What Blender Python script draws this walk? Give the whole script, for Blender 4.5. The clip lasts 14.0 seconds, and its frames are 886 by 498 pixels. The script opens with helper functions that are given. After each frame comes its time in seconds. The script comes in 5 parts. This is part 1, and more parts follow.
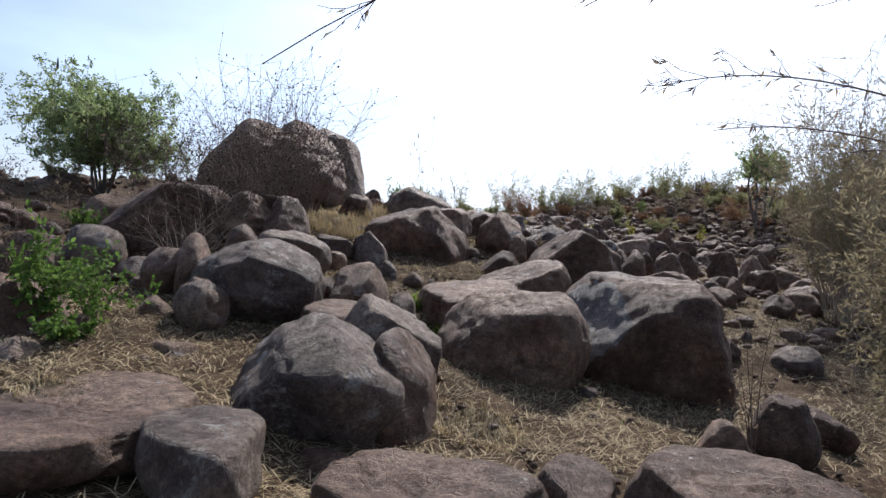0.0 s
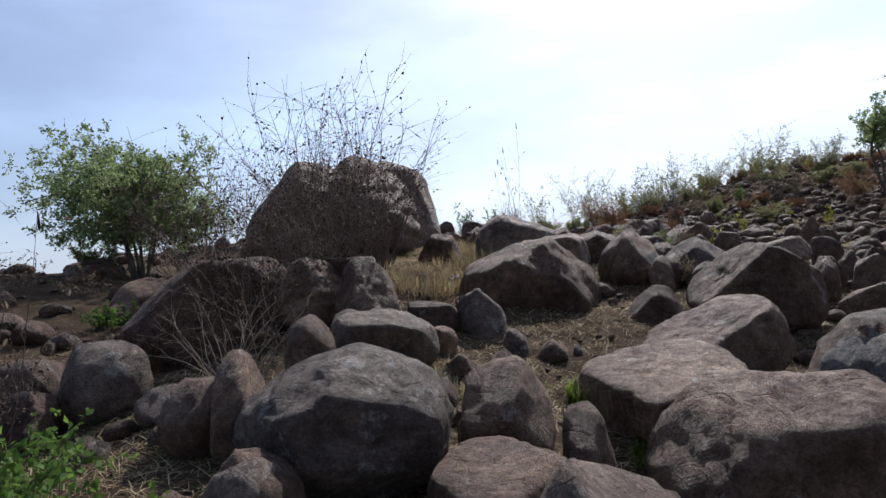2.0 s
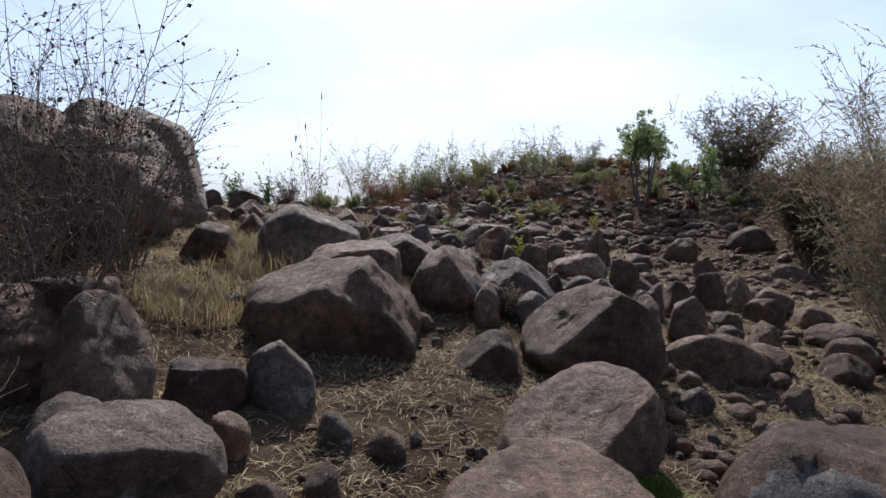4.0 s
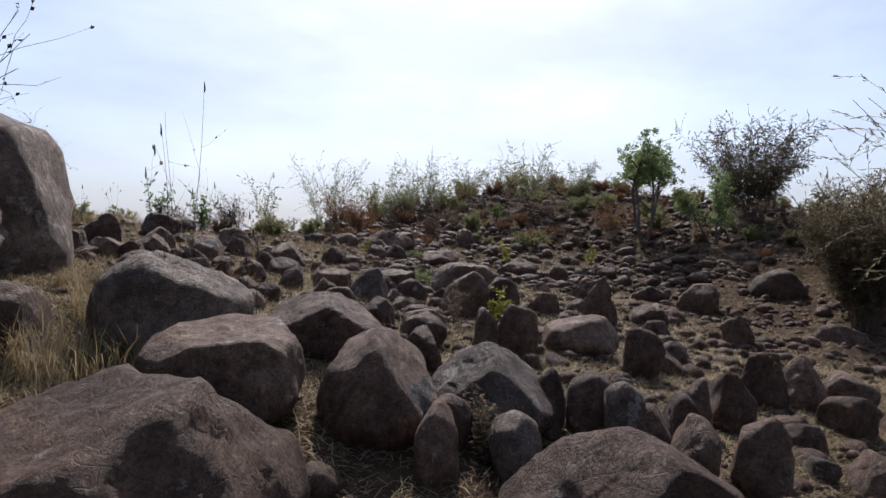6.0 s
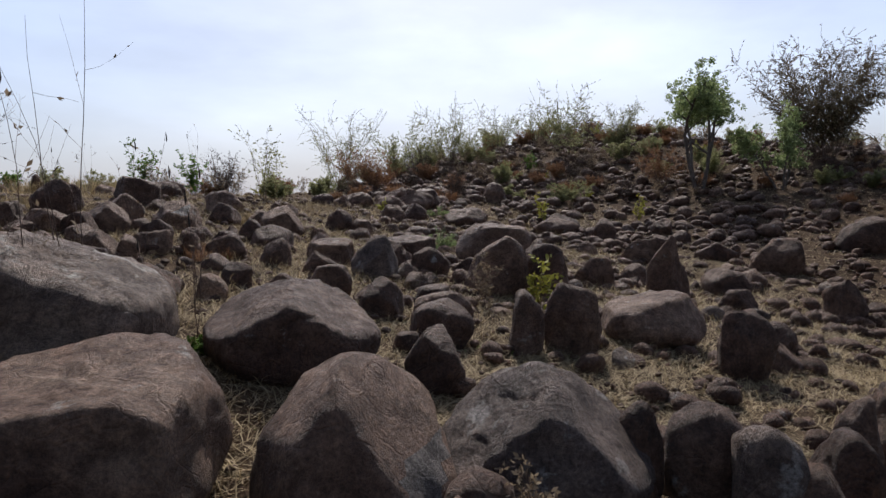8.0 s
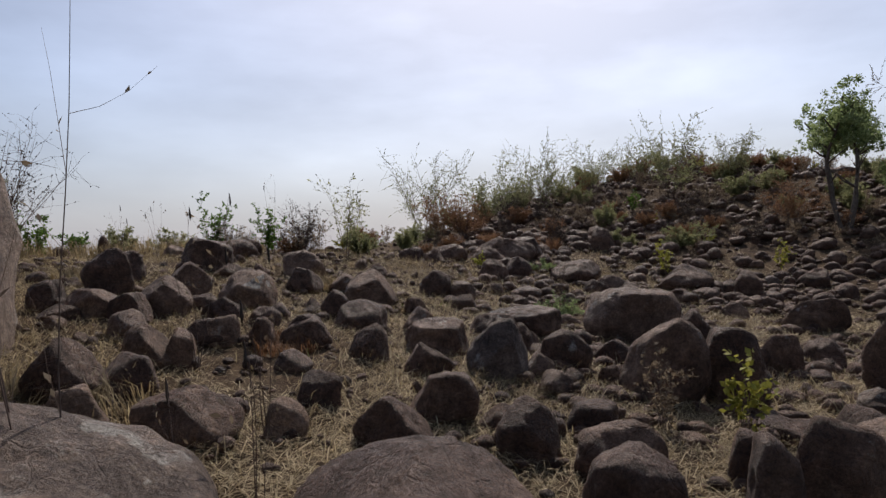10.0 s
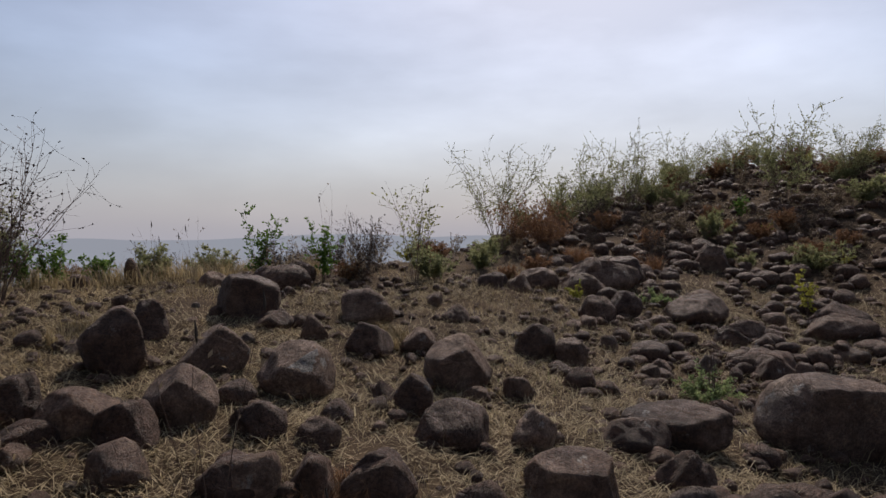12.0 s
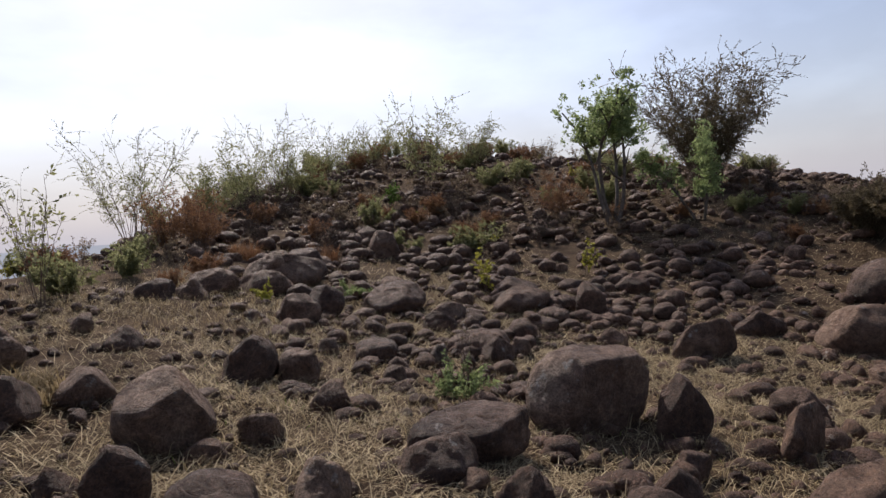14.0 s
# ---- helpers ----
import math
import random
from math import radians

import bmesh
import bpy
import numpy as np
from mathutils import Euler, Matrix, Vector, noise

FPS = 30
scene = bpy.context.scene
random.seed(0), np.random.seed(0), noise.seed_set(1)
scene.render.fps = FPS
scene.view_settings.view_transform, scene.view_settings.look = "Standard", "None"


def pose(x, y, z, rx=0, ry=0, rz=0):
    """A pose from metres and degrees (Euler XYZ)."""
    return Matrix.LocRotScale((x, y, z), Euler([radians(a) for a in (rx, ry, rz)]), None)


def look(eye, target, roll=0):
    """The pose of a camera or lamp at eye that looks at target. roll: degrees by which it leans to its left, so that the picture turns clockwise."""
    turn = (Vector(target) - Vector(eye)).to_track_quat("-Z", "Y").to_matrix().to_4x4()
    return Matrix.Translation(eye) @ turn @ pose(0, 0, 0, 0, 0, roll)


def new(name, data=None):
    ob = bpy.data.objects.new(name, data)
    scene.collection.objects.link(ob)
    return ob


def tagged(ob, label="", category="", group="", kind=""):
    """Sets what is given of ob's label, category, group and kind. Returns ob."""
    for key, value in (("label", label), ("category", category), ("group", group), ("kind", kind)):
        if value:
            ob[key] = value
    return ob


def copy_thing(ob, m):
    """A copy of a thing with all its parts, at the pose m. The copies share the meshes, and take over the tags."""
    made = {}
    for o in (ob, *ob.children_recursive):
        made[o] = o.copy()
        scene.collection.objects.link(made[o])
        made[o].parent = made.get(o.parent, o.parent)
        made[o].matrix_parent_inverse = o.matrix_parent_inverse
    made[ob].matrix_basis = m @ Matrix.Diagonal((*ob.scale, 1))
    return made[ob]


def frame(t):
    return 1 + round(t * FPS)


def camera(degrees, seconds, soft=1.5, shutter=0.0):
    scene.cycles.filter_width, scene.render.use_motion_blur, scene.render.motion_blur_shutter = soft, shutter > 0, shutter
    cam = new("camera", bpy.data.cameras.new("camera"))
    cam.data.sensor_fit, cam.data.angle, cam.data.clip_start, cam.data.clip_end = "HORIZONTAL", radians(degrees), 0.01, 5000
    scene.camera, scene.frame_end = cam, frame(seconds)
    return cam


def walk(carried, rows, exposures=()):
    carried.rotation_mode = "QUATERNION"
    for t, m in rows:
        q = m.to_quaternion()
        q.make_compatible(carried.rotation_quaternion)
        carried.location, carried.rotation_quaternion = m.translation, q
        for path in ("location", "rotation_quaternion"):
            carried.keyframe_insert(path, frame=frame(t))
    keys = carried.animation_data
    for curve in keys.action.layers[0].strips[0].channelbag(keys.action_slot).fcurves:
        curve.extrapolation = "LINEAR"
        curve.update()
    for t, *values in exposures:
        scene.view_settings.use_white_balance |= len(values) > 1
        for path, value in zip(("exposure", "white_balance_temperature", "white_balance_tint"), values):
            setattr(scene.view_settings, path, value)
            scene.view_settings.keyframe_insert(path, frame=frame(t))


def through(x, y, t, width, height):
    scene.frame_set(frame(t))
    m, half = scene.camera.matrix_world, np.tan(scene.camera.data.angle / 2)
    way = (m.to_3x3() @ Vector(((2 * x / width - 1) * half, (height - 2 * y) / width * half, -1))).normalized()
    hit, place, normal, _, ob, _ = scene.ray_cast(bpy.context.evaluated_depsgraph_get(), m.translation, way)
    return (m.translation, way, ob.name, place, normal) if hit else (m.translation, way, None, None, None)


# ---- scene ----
# Camera
cam = camera(68.0, 14.0, soft=1.4)
ROWS = [
    (0.0, -0.075, -1.627, 1.283, 2.50, 3.17, -0.66),
    (0.5, -0.059, -1.251, 1.349, 4.29, 4.54, 0.11),
    (1.0, -0.171, -0.592, 1.423, 2.98, 2.43, 0.45),
    (1.5, -0.425, 0.086, 1.499, 1.79, -1.76, 3.46),
    (2.0, -0.748, 0.706, 1.759, 4.30, -4.64, 4.47),
    (2.5, -0.966, 1.314, 1.733, -2.86, -4.35, -2.04),
    (3.0, -1.110, 1.800, 1.903, -1.78, -2.84, -7.15),
    (3.5, -1.226, 2.181, 2.197, -0.06, 1.50, -9.81),
    (4.0, -1.123, 2.465, 2.449, -0.26, -0.01, -16.38),
    (4.2, -0.946, 2.602, 2.450, 0.33, 1.87, -17.77),
    (6.3, 0.141, 5.436, 2.948, 1.19, 0.96, -17.28),
    (6.5, 0.200, 5.643, 2.943, 0.43, -0.71, -16.31),
    (7.0, 0.377, 6.020, 2.972, -2.63, 0.21, -17.71),
    (7.5, 0.579, 6.350, 3.062, -2.33, 0.24, -18.65),
    (8.0, 0.702, 6.916, 3.009, -2.64, -0.71, -14.82),
    (8.2, 0.839, 7.118, 3.017, 5.77, -2.06, -13.69),
    (10.3, 0.592, 9.005, 3.480, -0.28, -1.00, -7.56),
    (10.5, 0.600, 9.213, 3.572, -0.98, 0.82, -8.07),
    (11.0, 0.583, 9.693, 3.708, -4.25, 1.66, -7.63),
    (11.5, 0.401, 10.448, 3.963, 2.77, -2.07, -5.10),
    (12.0, 0.373, 10.731, 4.102, -1.17, -0.63, -3.90),
    (12.5, 0.349, 10.926, 4.166, -6.66, 1.38, -1.07),
    (13.0, 0.270, 11.263, 4.043, -11.38, 2.88, -13.51),
    (13.5, 0.089, 11.835, 3.922, -7.09, -1.14, -25.74),
    (14.0, -0.027, 12.350, 3.986, -2.44, -3.99, -36.38),
]
STOPS = [(0.0, 0.66, 6010, 12), (1.0, 0.44, 5960, 12), (2.0, 0.29, 5910, 12), (2.5, 0.17, 5910, 12), (3.5, 0.31, 5960, 13), (4.0, 0.28, 5960, 13), (6.5, 0.15, 6160, 15), (8.0, 0.08, 6240, 15), (11.0, -0.22, 6500, 15), (12.5, -0.28, 6500, 16), (13.5, 0.12, 6510, 17), (14.0, 0.22, 6510, 17)]
walk(cam, [(t, pose(x, y, z, 90 + pitch, 0, yaw) @ pose(0, 0, 0, 0, 0, roll)) for t, x, y, z, pitch, roll, yaw in ROWS], STOPS)

# Sky and sun: a hazy late-morning sun ahead of the walker, a little to the right
SUN_UP, SUN_EAST = 47.0, 17.0
world = bpy.data.worlds.new("sky")
scene.world = world
world.use_nodes = True
wn = world.node_tree
sky = wn.nodes.new("ShaderNodeTexSky")
sky.sky_type = "NISHITA"
sky.sun_disc = False
sky.sun_elevation, sky.sun_rotation = radians(SUN_UP), radians(SUN_EAST)
sky.altitude, sky.air_density, sky.dust_density, sky.ozone_density = 600, 1.15, 3.2, 3.0
pale = wn.nodes.new("ShaderNodeHueSaturation")
pale.inputs["Saturation"].default_value = 0.8
wn.links.new(sky.outputs[0], pale.inputs["Color"])
veil_at, veil_map = wn.nodes.new("ShaderNodeTexCoord"), wn.nodes.new("ShaderNodeMapping")
veil_map.inputs["Scale"].default_value = (1.6, 2.2, 5.0)
wn.links.new(veil_at.outputs["Generated"], veil_map.inputs[0])
cirrus = wn.nodes.new("ShaderNodeTexNoise")
cirrus.inputs["Scale"].default_value, cirrus.inputs["Detail"].default_value = 1.7, 6.0
wn.links.new(veil_map.outputs[0], cirrus.inputs["Vector"])
thin = wn.nodes.new("ShaderNodeMapRange")
thin.inputs["From Min"].default_value, thin.inputs["From Max"].default_value = 0.4, 0.75
thin.inputs["To Min"].default_value, thin.inputs["To Max"].default_value = 0.92, 1.22
wn.links.new(cirrus.outputs["Fac"], thin.inputs["Value"])
wn.links.new(thin.outputs[0], pale.inputs["Value"])
wn.links.new(pale.outputs[0], wn.nodes["Background"].inputs[0])
wn.nodes["Background"].inputs[1].default_value = 0.112
sun = new("sun", bpy.data.lights.new("sun", "SUN"))
sun.data.energy, sun.data.angle, sun.data.color = 3.7, radians(1.0), (1.0, 0.93, 0.82)
sx, sy = math.sin(radians(SUN_EAST)), math.cos(radians(SUN_EAST))
sun.matrix_world = look((sx * 50, sy * 50, 50 * math.tan(radians(SUN_UP))), (0, 0, 0))


# ---- materials ----
def shader(name, rough=0.9, spec=0.25):
    m = bpy.data.materials.new(name)
    m.use_nodes = True
    b = m.node_tree.nodes["Principled BSDF"]
    b.inputs["Roughness"].default_value = rough
    b.inputs["Specular IOR Level"].default_value = spec
    return m, m.node_tree.nodes, m.node_tree.links, b


def ramp(nodes, links, source, stops):
    r = nodes.new("ShaderNodeValToRGB")
    els = r.color_ramp.elements
    while len(els) < len(stops):
        els.new(0.5)
    for e, (p, c) in zip(els, stops):
        e.position, e.color = p, (*c, 1)
    links.new(source, r.inputs[0])
    return r.outputs[0]


def noise_tex(nodes, links, vec, scale, detail=6, rough=0.6):
    n = nodes.new("ShaderNodeTexNoise")
    n.inputs["Scale"].default_value, n.inputs["Detail"].default_value, n.inputs["Roughness"].default_value = scale, detail, rough
    links.new(vec, n.inputs["Vector"])
    return n.outputs["Fac"]


def mixed(nodes, links, fac, a, b, blend="MIX"):
    m = nodes.new("ShaderNodeMix")
    m.data_type, m.blend_type = "RGBA", blend
    for socket, value in ((m.inputs[0], fac), (m.inputs[6], a), (m.inputs[7], b)):
        if isinstance(value, (int, float)):
            socket.default_value = value
        elif isinstance(value, tuple):
            socket.default_value = (*value, 1)
        else:
            links.new(value, socket)
    return m.outputs[2]


def maths(nodes, links, op, a, b):
    m = nodes.new("ShaderNodeMath")
    m.operation = op
    for socket, value in zip(m.inputs, (a, b)):
        if isinstance(value, (int, float)):
            socket.default_value = value
        else:
            links.new(value, socket)
    return m.outputs[0]


def bumped(nodes, links, bsdf, height, strength, distance):
    b = nodes.new("ShaderNodeBump")
    b.inputs["Strength"].default_value, b.inputs["Distance"].default_value = strength, distance
    links.new(height, b.inputs["Height"])
    links.new(b.outputs[0], bsdf.inputs["Normal"])


def rock_material(name, dark, mid, pale, lichen=0.62, grain=1.0):
    """Weathered basalt: brown patina, paler worn faces, crusts of grey lichen, pitted grain."""
    m, n, l, b = shader(name, 0.7, 0.35)
    tc, info = n.new("ShaderNodeTexCoord"), n.new("ShaderNodeObjectInfo")
    shift = n.new("ShaderNodeVectorMath")
    shift.operation = "SCALE"
    comb = n.new("ShaderNodeCombineXYZ")
    for k in range(3):
        l.new(maths(n, l, "MULTIPLY", info.outputs["Random"], 40.0 + 17 * k), comb.inputs[k])
    add = n.new("ShaderNodeVectorMath")
    add.operation = "ADD"
    l.new(tc.outputs["Object"], add.inputs[0])
    l.new(comb.outputs[0], add.inputs[1])
    v = add.outputs[0]
    broad = noise_tex(n, l, v, 1.7, 5, 0.55)
    fine = noise_tex(n, l, v, 11, 8, 0.7)
    grit = noise_tex(n, l, v, 55, 5, 0.8)
    col = ramp(n, l, broad, [(0.32, dark), (0.5, mid), (0.7, pale)])
    col = mixed(n, l, 1.0, col, ramp(n, l, fine, [(0.3, (0.3, 0.28, 0.27)), (0.52, (0.75, 0.72, 0.7)), (0.72, (1.25, 1.2, 1.15))]), "MULTIPLY")
    col = mixed(n, l, ramp(n, l, noise_tex(n, l, v, 4.2, 7, 0.68), [(lichen, (0, 0, 0)), (lichen + 0.07, (0.75, 0.75, 0.75))]), col, (0.44, 0.42, 0.385))
    col = mixed(n, l, 0.75, col, ramp(n, l, grit, [(0.36, (0.35, 0.35, 0.35)), (0.64, (1.45, 1.42, 1.38))]), "MULTIPLY")
    tone = ramp(n, l, info.outputs["Random"], [(0.0, (0.78, 0.76, 0.78)), (0.5, (1.0, 0.98, 0.95)), (1.0, (1.08, 1.03, 0.97))])
    col = mixed(n, l, 1.0, col, tone, "MULTIPLY")
    l.new(col, b.inputs["Base Color"])
    l.new(ramp(n, l, fine, [(0.35, (0.8, 0.8, 0.8)), (0.75, (0.45, 0.45, 0.45))]), b.inputs["Roughness"])
    crack = n.new("ShaderNodeTexVoronoi")
    crack.feature = "DISTANCE_TO_EDGE"
    crack.inputs["Scale"].default_value = 2.1
    warp = n.new("ShaderNodeVectorMath")
    warp.operation = "ADD"
    wv = n.new("ShaderNodeTexNoise")
    wv.inputs["Scale"].default_value = 2.5
    l.new(v, wv.inputs["Vector"])
    l.new(v, warp.inputs[0])
    l.new(wv.outputs["Color"], warp.inputs[1])
    l.new(warp.outputs[0], crack.inputs["Vector"])
    groove = ramp(n, l, crack.outputs["Distance"], [(0.0, (0, 0, 0)), (0.018, (1, 1, 1))])
    h = maths(n, l, "ADD", maths(n, l, "MULTIPLY", fine, 1.0), maths(n, l, "MULTIPLY", grit, 0.6 * grain))
    h = maths(n, l, "ADD", h, maths(n, l, "MULTIPLY", groove, 0.18))
    bumped(n, l, b, h, 1.0, 0.055)
    return m


ROCK = rock_material("brown_basalt", (0.132, 0.078, 0.053), (0.25, 0.16, 0.113), (0.385, 0.278, 0.205))
ROCK_GREY = rock_material("grey_basalt", (0.13, 0.094, 0.076), (0.255, 0.193, 0.155), (0.405, 0.325, 0.27), 0.57, 1.3)
ROCK_DARK = rock_material("dark_basalt", (0.084, 0.046, 0.03), (0.16, 0.093, 0.062), (0.265, 0.173, 0.122), 0.64)

ROCK_FRESH = rock_material("broken_basalt", (0.17, 0.16, 0.16), (0.27, 0.255, 0.25), (0.4, 0.38, 0.37), 0.6, 1.8)


def soil_material():
    m, n, l, b = shader("dry_soil", 1.0, 0.1)
    v = n.new("ShaderNodeTexCoord").outputs["Object"]
    broad, mid, fine = noise_tex(n, l, v, 0.45, 6), noise_tex(n, l, v, 3.2, 8, 0.7), noise_tex(n, l, v, 38, 6, 0.75)
    col = ramp(n, l, mid, [(0.3, (0.048, 0.032, 0.023)), (0.5, (0.088, 0.063, 0.044)), (0.7, (0.155, 0.116, 0.078))])
    col = mixed(n, l, 0.6, col, ramp(n, l, broad, [(0.35, (0.6, 0.55, 0.5)), (0.65, (1.15, 1.1, 1.0))]), "MULTIPLY")
    col = mixed(n, l, 0.7, col, ramp(n, l, fine, [(0.3, (0.45, 0.43, 0.4)), (0.7, (1.35, 1.3, 1.2))]), "MULTIPLY")
    l.new(col, b.inputs["Base Color"])
    bumped(n, l, b, maths(n, l, "ADD", mid, maths(n, l, "MULTIPLY", fine, 0.6)), 1.0, 0.03)
    return m


def leaf_material(name, a, c, through=0.35, rough=0.6):
    """Leaves and straw: tone varies from blade to blade, light comes through."""
    m, n, l, b = shader(name, rough, 0.2)
    geo = n.new("ShaderNodeNewGeometry")
    col = ramp(n, l, geo.outputs["Random Per Island"], [(0.0, a), (0.55, tuple((p + q) / 2 for p, q in zip(a, c))), (1.0, c)])
    vn = noise_tex(n, l, n.new("ShaderNodeTexCoord").outputs["Object"], 1.1, 3)
    col = mixed(n, l, 0.6, col, ramp(n, l, vn, [(0.35, (0.7, 0.7, 0.7)), (0.65, (1.2, 1.2, 1.2))]), "MULTIPLY")
    l.new(col, b.inputs["Base Color"])
    t = n.new("ShaderNodeBsdfTranslucent")
    l.new(col, t.inputs["Color"])
    mix = n.new("ShaderNodeMixShader")
    mix.inputs[0].default_value = through
    l.new(b.outputs[0], mix.inputs[1])
    l.new(t.outputs[0], mix.inputs[2])
    l.new(mix.outputs[0], n["Material Output"].inputs["Surface"])
    return m


def bark_material(name, a, c):
    m, n, l, b = shader(name, 0.9, 0.15)
    v = n.new("ShaderNodeTexCoord").outputs["Object"]
    f = noise_tex(n, l, v, 14, 6, 0.7)
    l.new(ramp(n, l, f, [(0.3, a), (0.7, c)]), b.inputs["Base Color"])
    bumped(n, l, b, f, 0.6, 0.01)
    return m


SOIL = soil_material()
STRAW = leaf_material("pale_straw", (0.175, 0.125, 0.066), (0.6, 0.49, 0.3), 0.28, 0.7)
LITTER = leaf_material("brown_litter", (0.09, 0.06, 0.04), (0.30, 0.21, 0.12), 0.15, 0.85)
GOLD = leaf_material("golden_grass", (0.2, 0.145, 0.075), (0.46, 0.365, 0.21), 0.4, 0.7)
RUST = leaf_material("rust_grass", (0.16, 0.08, 0.045), (0.36, 0.2, 0.1), 0.35, 0.7)
GRASS = leaf_material("green_grass", (0.09, 0.14, 0.02), (0.25, 0.33, 0.06), 0.45)
LEAF = leaf_material("fresh_leaf", (0.06, 0.115, 0.022), (0.17, 0.27, 0.055), 0.5)
LEAF_TREE = leaf_material("tree_leaf", (0.15, 0.2, 0.085), (0.35, 0.42, 0.18), 0.6)
LEAF_OLIVE = leaf_material("olive_leaf", (0.15, 0.16, 0.07), (0.36, 0.36, 0.18), 0.65)
LEAF_YELLOW = leaf_material("yellow_leaf", (0.2, 0.19, 0.03), (0.42, 0.4, 0.08), 0.45)
LEAF_DRY = leaf_material("dry_leaf", (0.12, 0.085, 0.06), (0.36, 0.28, 0.18), 0.4, 0.8)
BAMBOO_LEAF = leaf_material("bamboo_leaf", (0.17, 0.14, 0.08), (0.36, 0.31, 0.19), 0.5, 0.7)
BAMBOO_DRY = leaf_material("withered_bamboo_leaf", (0.075, 0.06, 0.036), (0.22, 0.18, 0.11), 0.4, 0.8)
SEED = leaf_material("dark_seed_head", (0.03, 0.024, 0.02), (0.09, 0.07, 0.055), 0.1, 0.8)
BARK = bark_material("grey_bark", (0.06, 0.048, 0.04), (0.17, 0.14, 0.115))
TWIG = bark_material("brown_twig", (0.07, 0.045, 0.035), (0.21, 0.15, 0.115))
PALE_TWIG = bark_material("pale_twig", (0.16, 0.12, 0.085), (0.42, 0.34, 0.25))


# ---- ground ----
SLOPE = (0.4808, 0.0997, 0.0334)
KNOLLS = (
    (-0.089, -0.292, -0.363, -0.822, -1.053, -0.436, -0.054, -0.007, -0.002),
    (0.100, -0.387, 0.506, 0.280, -0.188, 0.094, -0.059, -0.091, -0.033),
    (1.376, 0.514, 0.198, -0.926, -0.793, 0.036, -0.373, -0.358, -0.153),
    (1.473, 1.198, 0.448, 0.893, 0.129, -0.210, -0.437, -0.355, -0.395),
    (0.132, 0.990, 0.228, 0.140, -0.094, -0.034, 0.267, 0.264, -0.477),
    (-0.518, 1.413, 1.395, 0.722, 0.188, 0.054, 0.555, 0.603, -0.097),
    (-1.081, -1.162, -0.491, 1.050, 0.589, 0.740, 0.872, 0.343, -0.035),
    (-0.921, -2.404, -1.508, 0.454, 0.966, 1.469, 1.041, 0.320, -0.007),
    (-0.237, -0.720, -0.793, -0.871, -0.248, 0.310, 0.462, 0.237, 0.024),
)


LATTICE = np.random.RandomState(7).rand(256, 256)


def lumps(x, y, size):
    """Smooth random heights from -1 to 1 with lumps of that size."""
    u, v = np.asarray(x, float) / size + 900.5, np.asarray(y, float) / size + 900.5
    i, j = np.floor(u).astype(int), np.floor(v).astype(int)
    f, g = u - i, v - j
    f, g = f * f * (3 - 2 * f), g * g * (3 - 2 * g)
    at = lambda a, b: LATTICE[a % 256, b % 256]
    return 2 * ((at(i, j) * (1 - f) + at(i + 1, j) * f) * (1 - g) + (at(i, j + 1) * (1 - f) + at(i + 1, j + 1) * f) * g) - 1


def hill(x, y):
    """The rising hillside; it falls away to a plain all round."""
    x, y = np.asarray(x, float), 6.8 + (np.asarray(y, float) - 6.8) / 1.24
    z = SLOPE[0] + SLOPE[1] * x + SLOPE[2] * y
    for r, row in enumerate(KNOLLS):
        for c, amount in enumerate(row):
            z = z + amount * np.exp(-((x - (5 * c - 14)) ** 2 + (y - (5 * r - 6)) ** 2) / 35.28)
    bank = np.clip((-1.9 - x) / 2.6, 0, 1) * np.clip((14.0 - y) / 3, 0, 1)
    z = z - 0.68 * bank * bank * (3 - 2 * bank)
    off = np.clip((np.hypot(x - 5, y - 13) - 23) / 50, 0, 1)
    off = off * off * (3 - 2 * off)
    return z * (1 - off) + -22.0 * off


def ground_z(x, y):
    return hill(x, y) + 0.035 * lumps(x, y, 0.8) + 0.018 * lumps(x, y, 0.27) + 0.008 * lumps(x, y, 0.1)


def lines(lo, hi, step, reach):
    inner = np.arange(lo, hi + step / 2, step)
    outer = np.geomspace(step * 2, reach, 44)
    return np.r_[lo - outer[::-1], inner, hi + outer]


gx, gy = lines(-7, 13, 0.085, 2600), lines(-5, 21, 0.09, 2600)
mx, my = np.meshgrid(gx, gy)
gv = np.stack([mx, my, ground_z(mx, my)], -1).reshape(-1, 3)
idx = np.arange(len(gx) * len(gy)).reshape(len(gy), len(gx))
gf = np.stack([idx[:-1, :-1], idx[:-1, 1:], idx[1:, 1:], idx[1:, :-1]], -1).reshape(-1, 4)
gm = bpy.data.meshes.new("ground")
gm.from_pydata(gv.tolist(), [], gf.tolist())
gm.shade_smooth()
gm.materials.append(SOIL)
tagged(new("ground", gm), "dry brown stony hillside soil sloping up to a ridge", "ground", kind="structure")


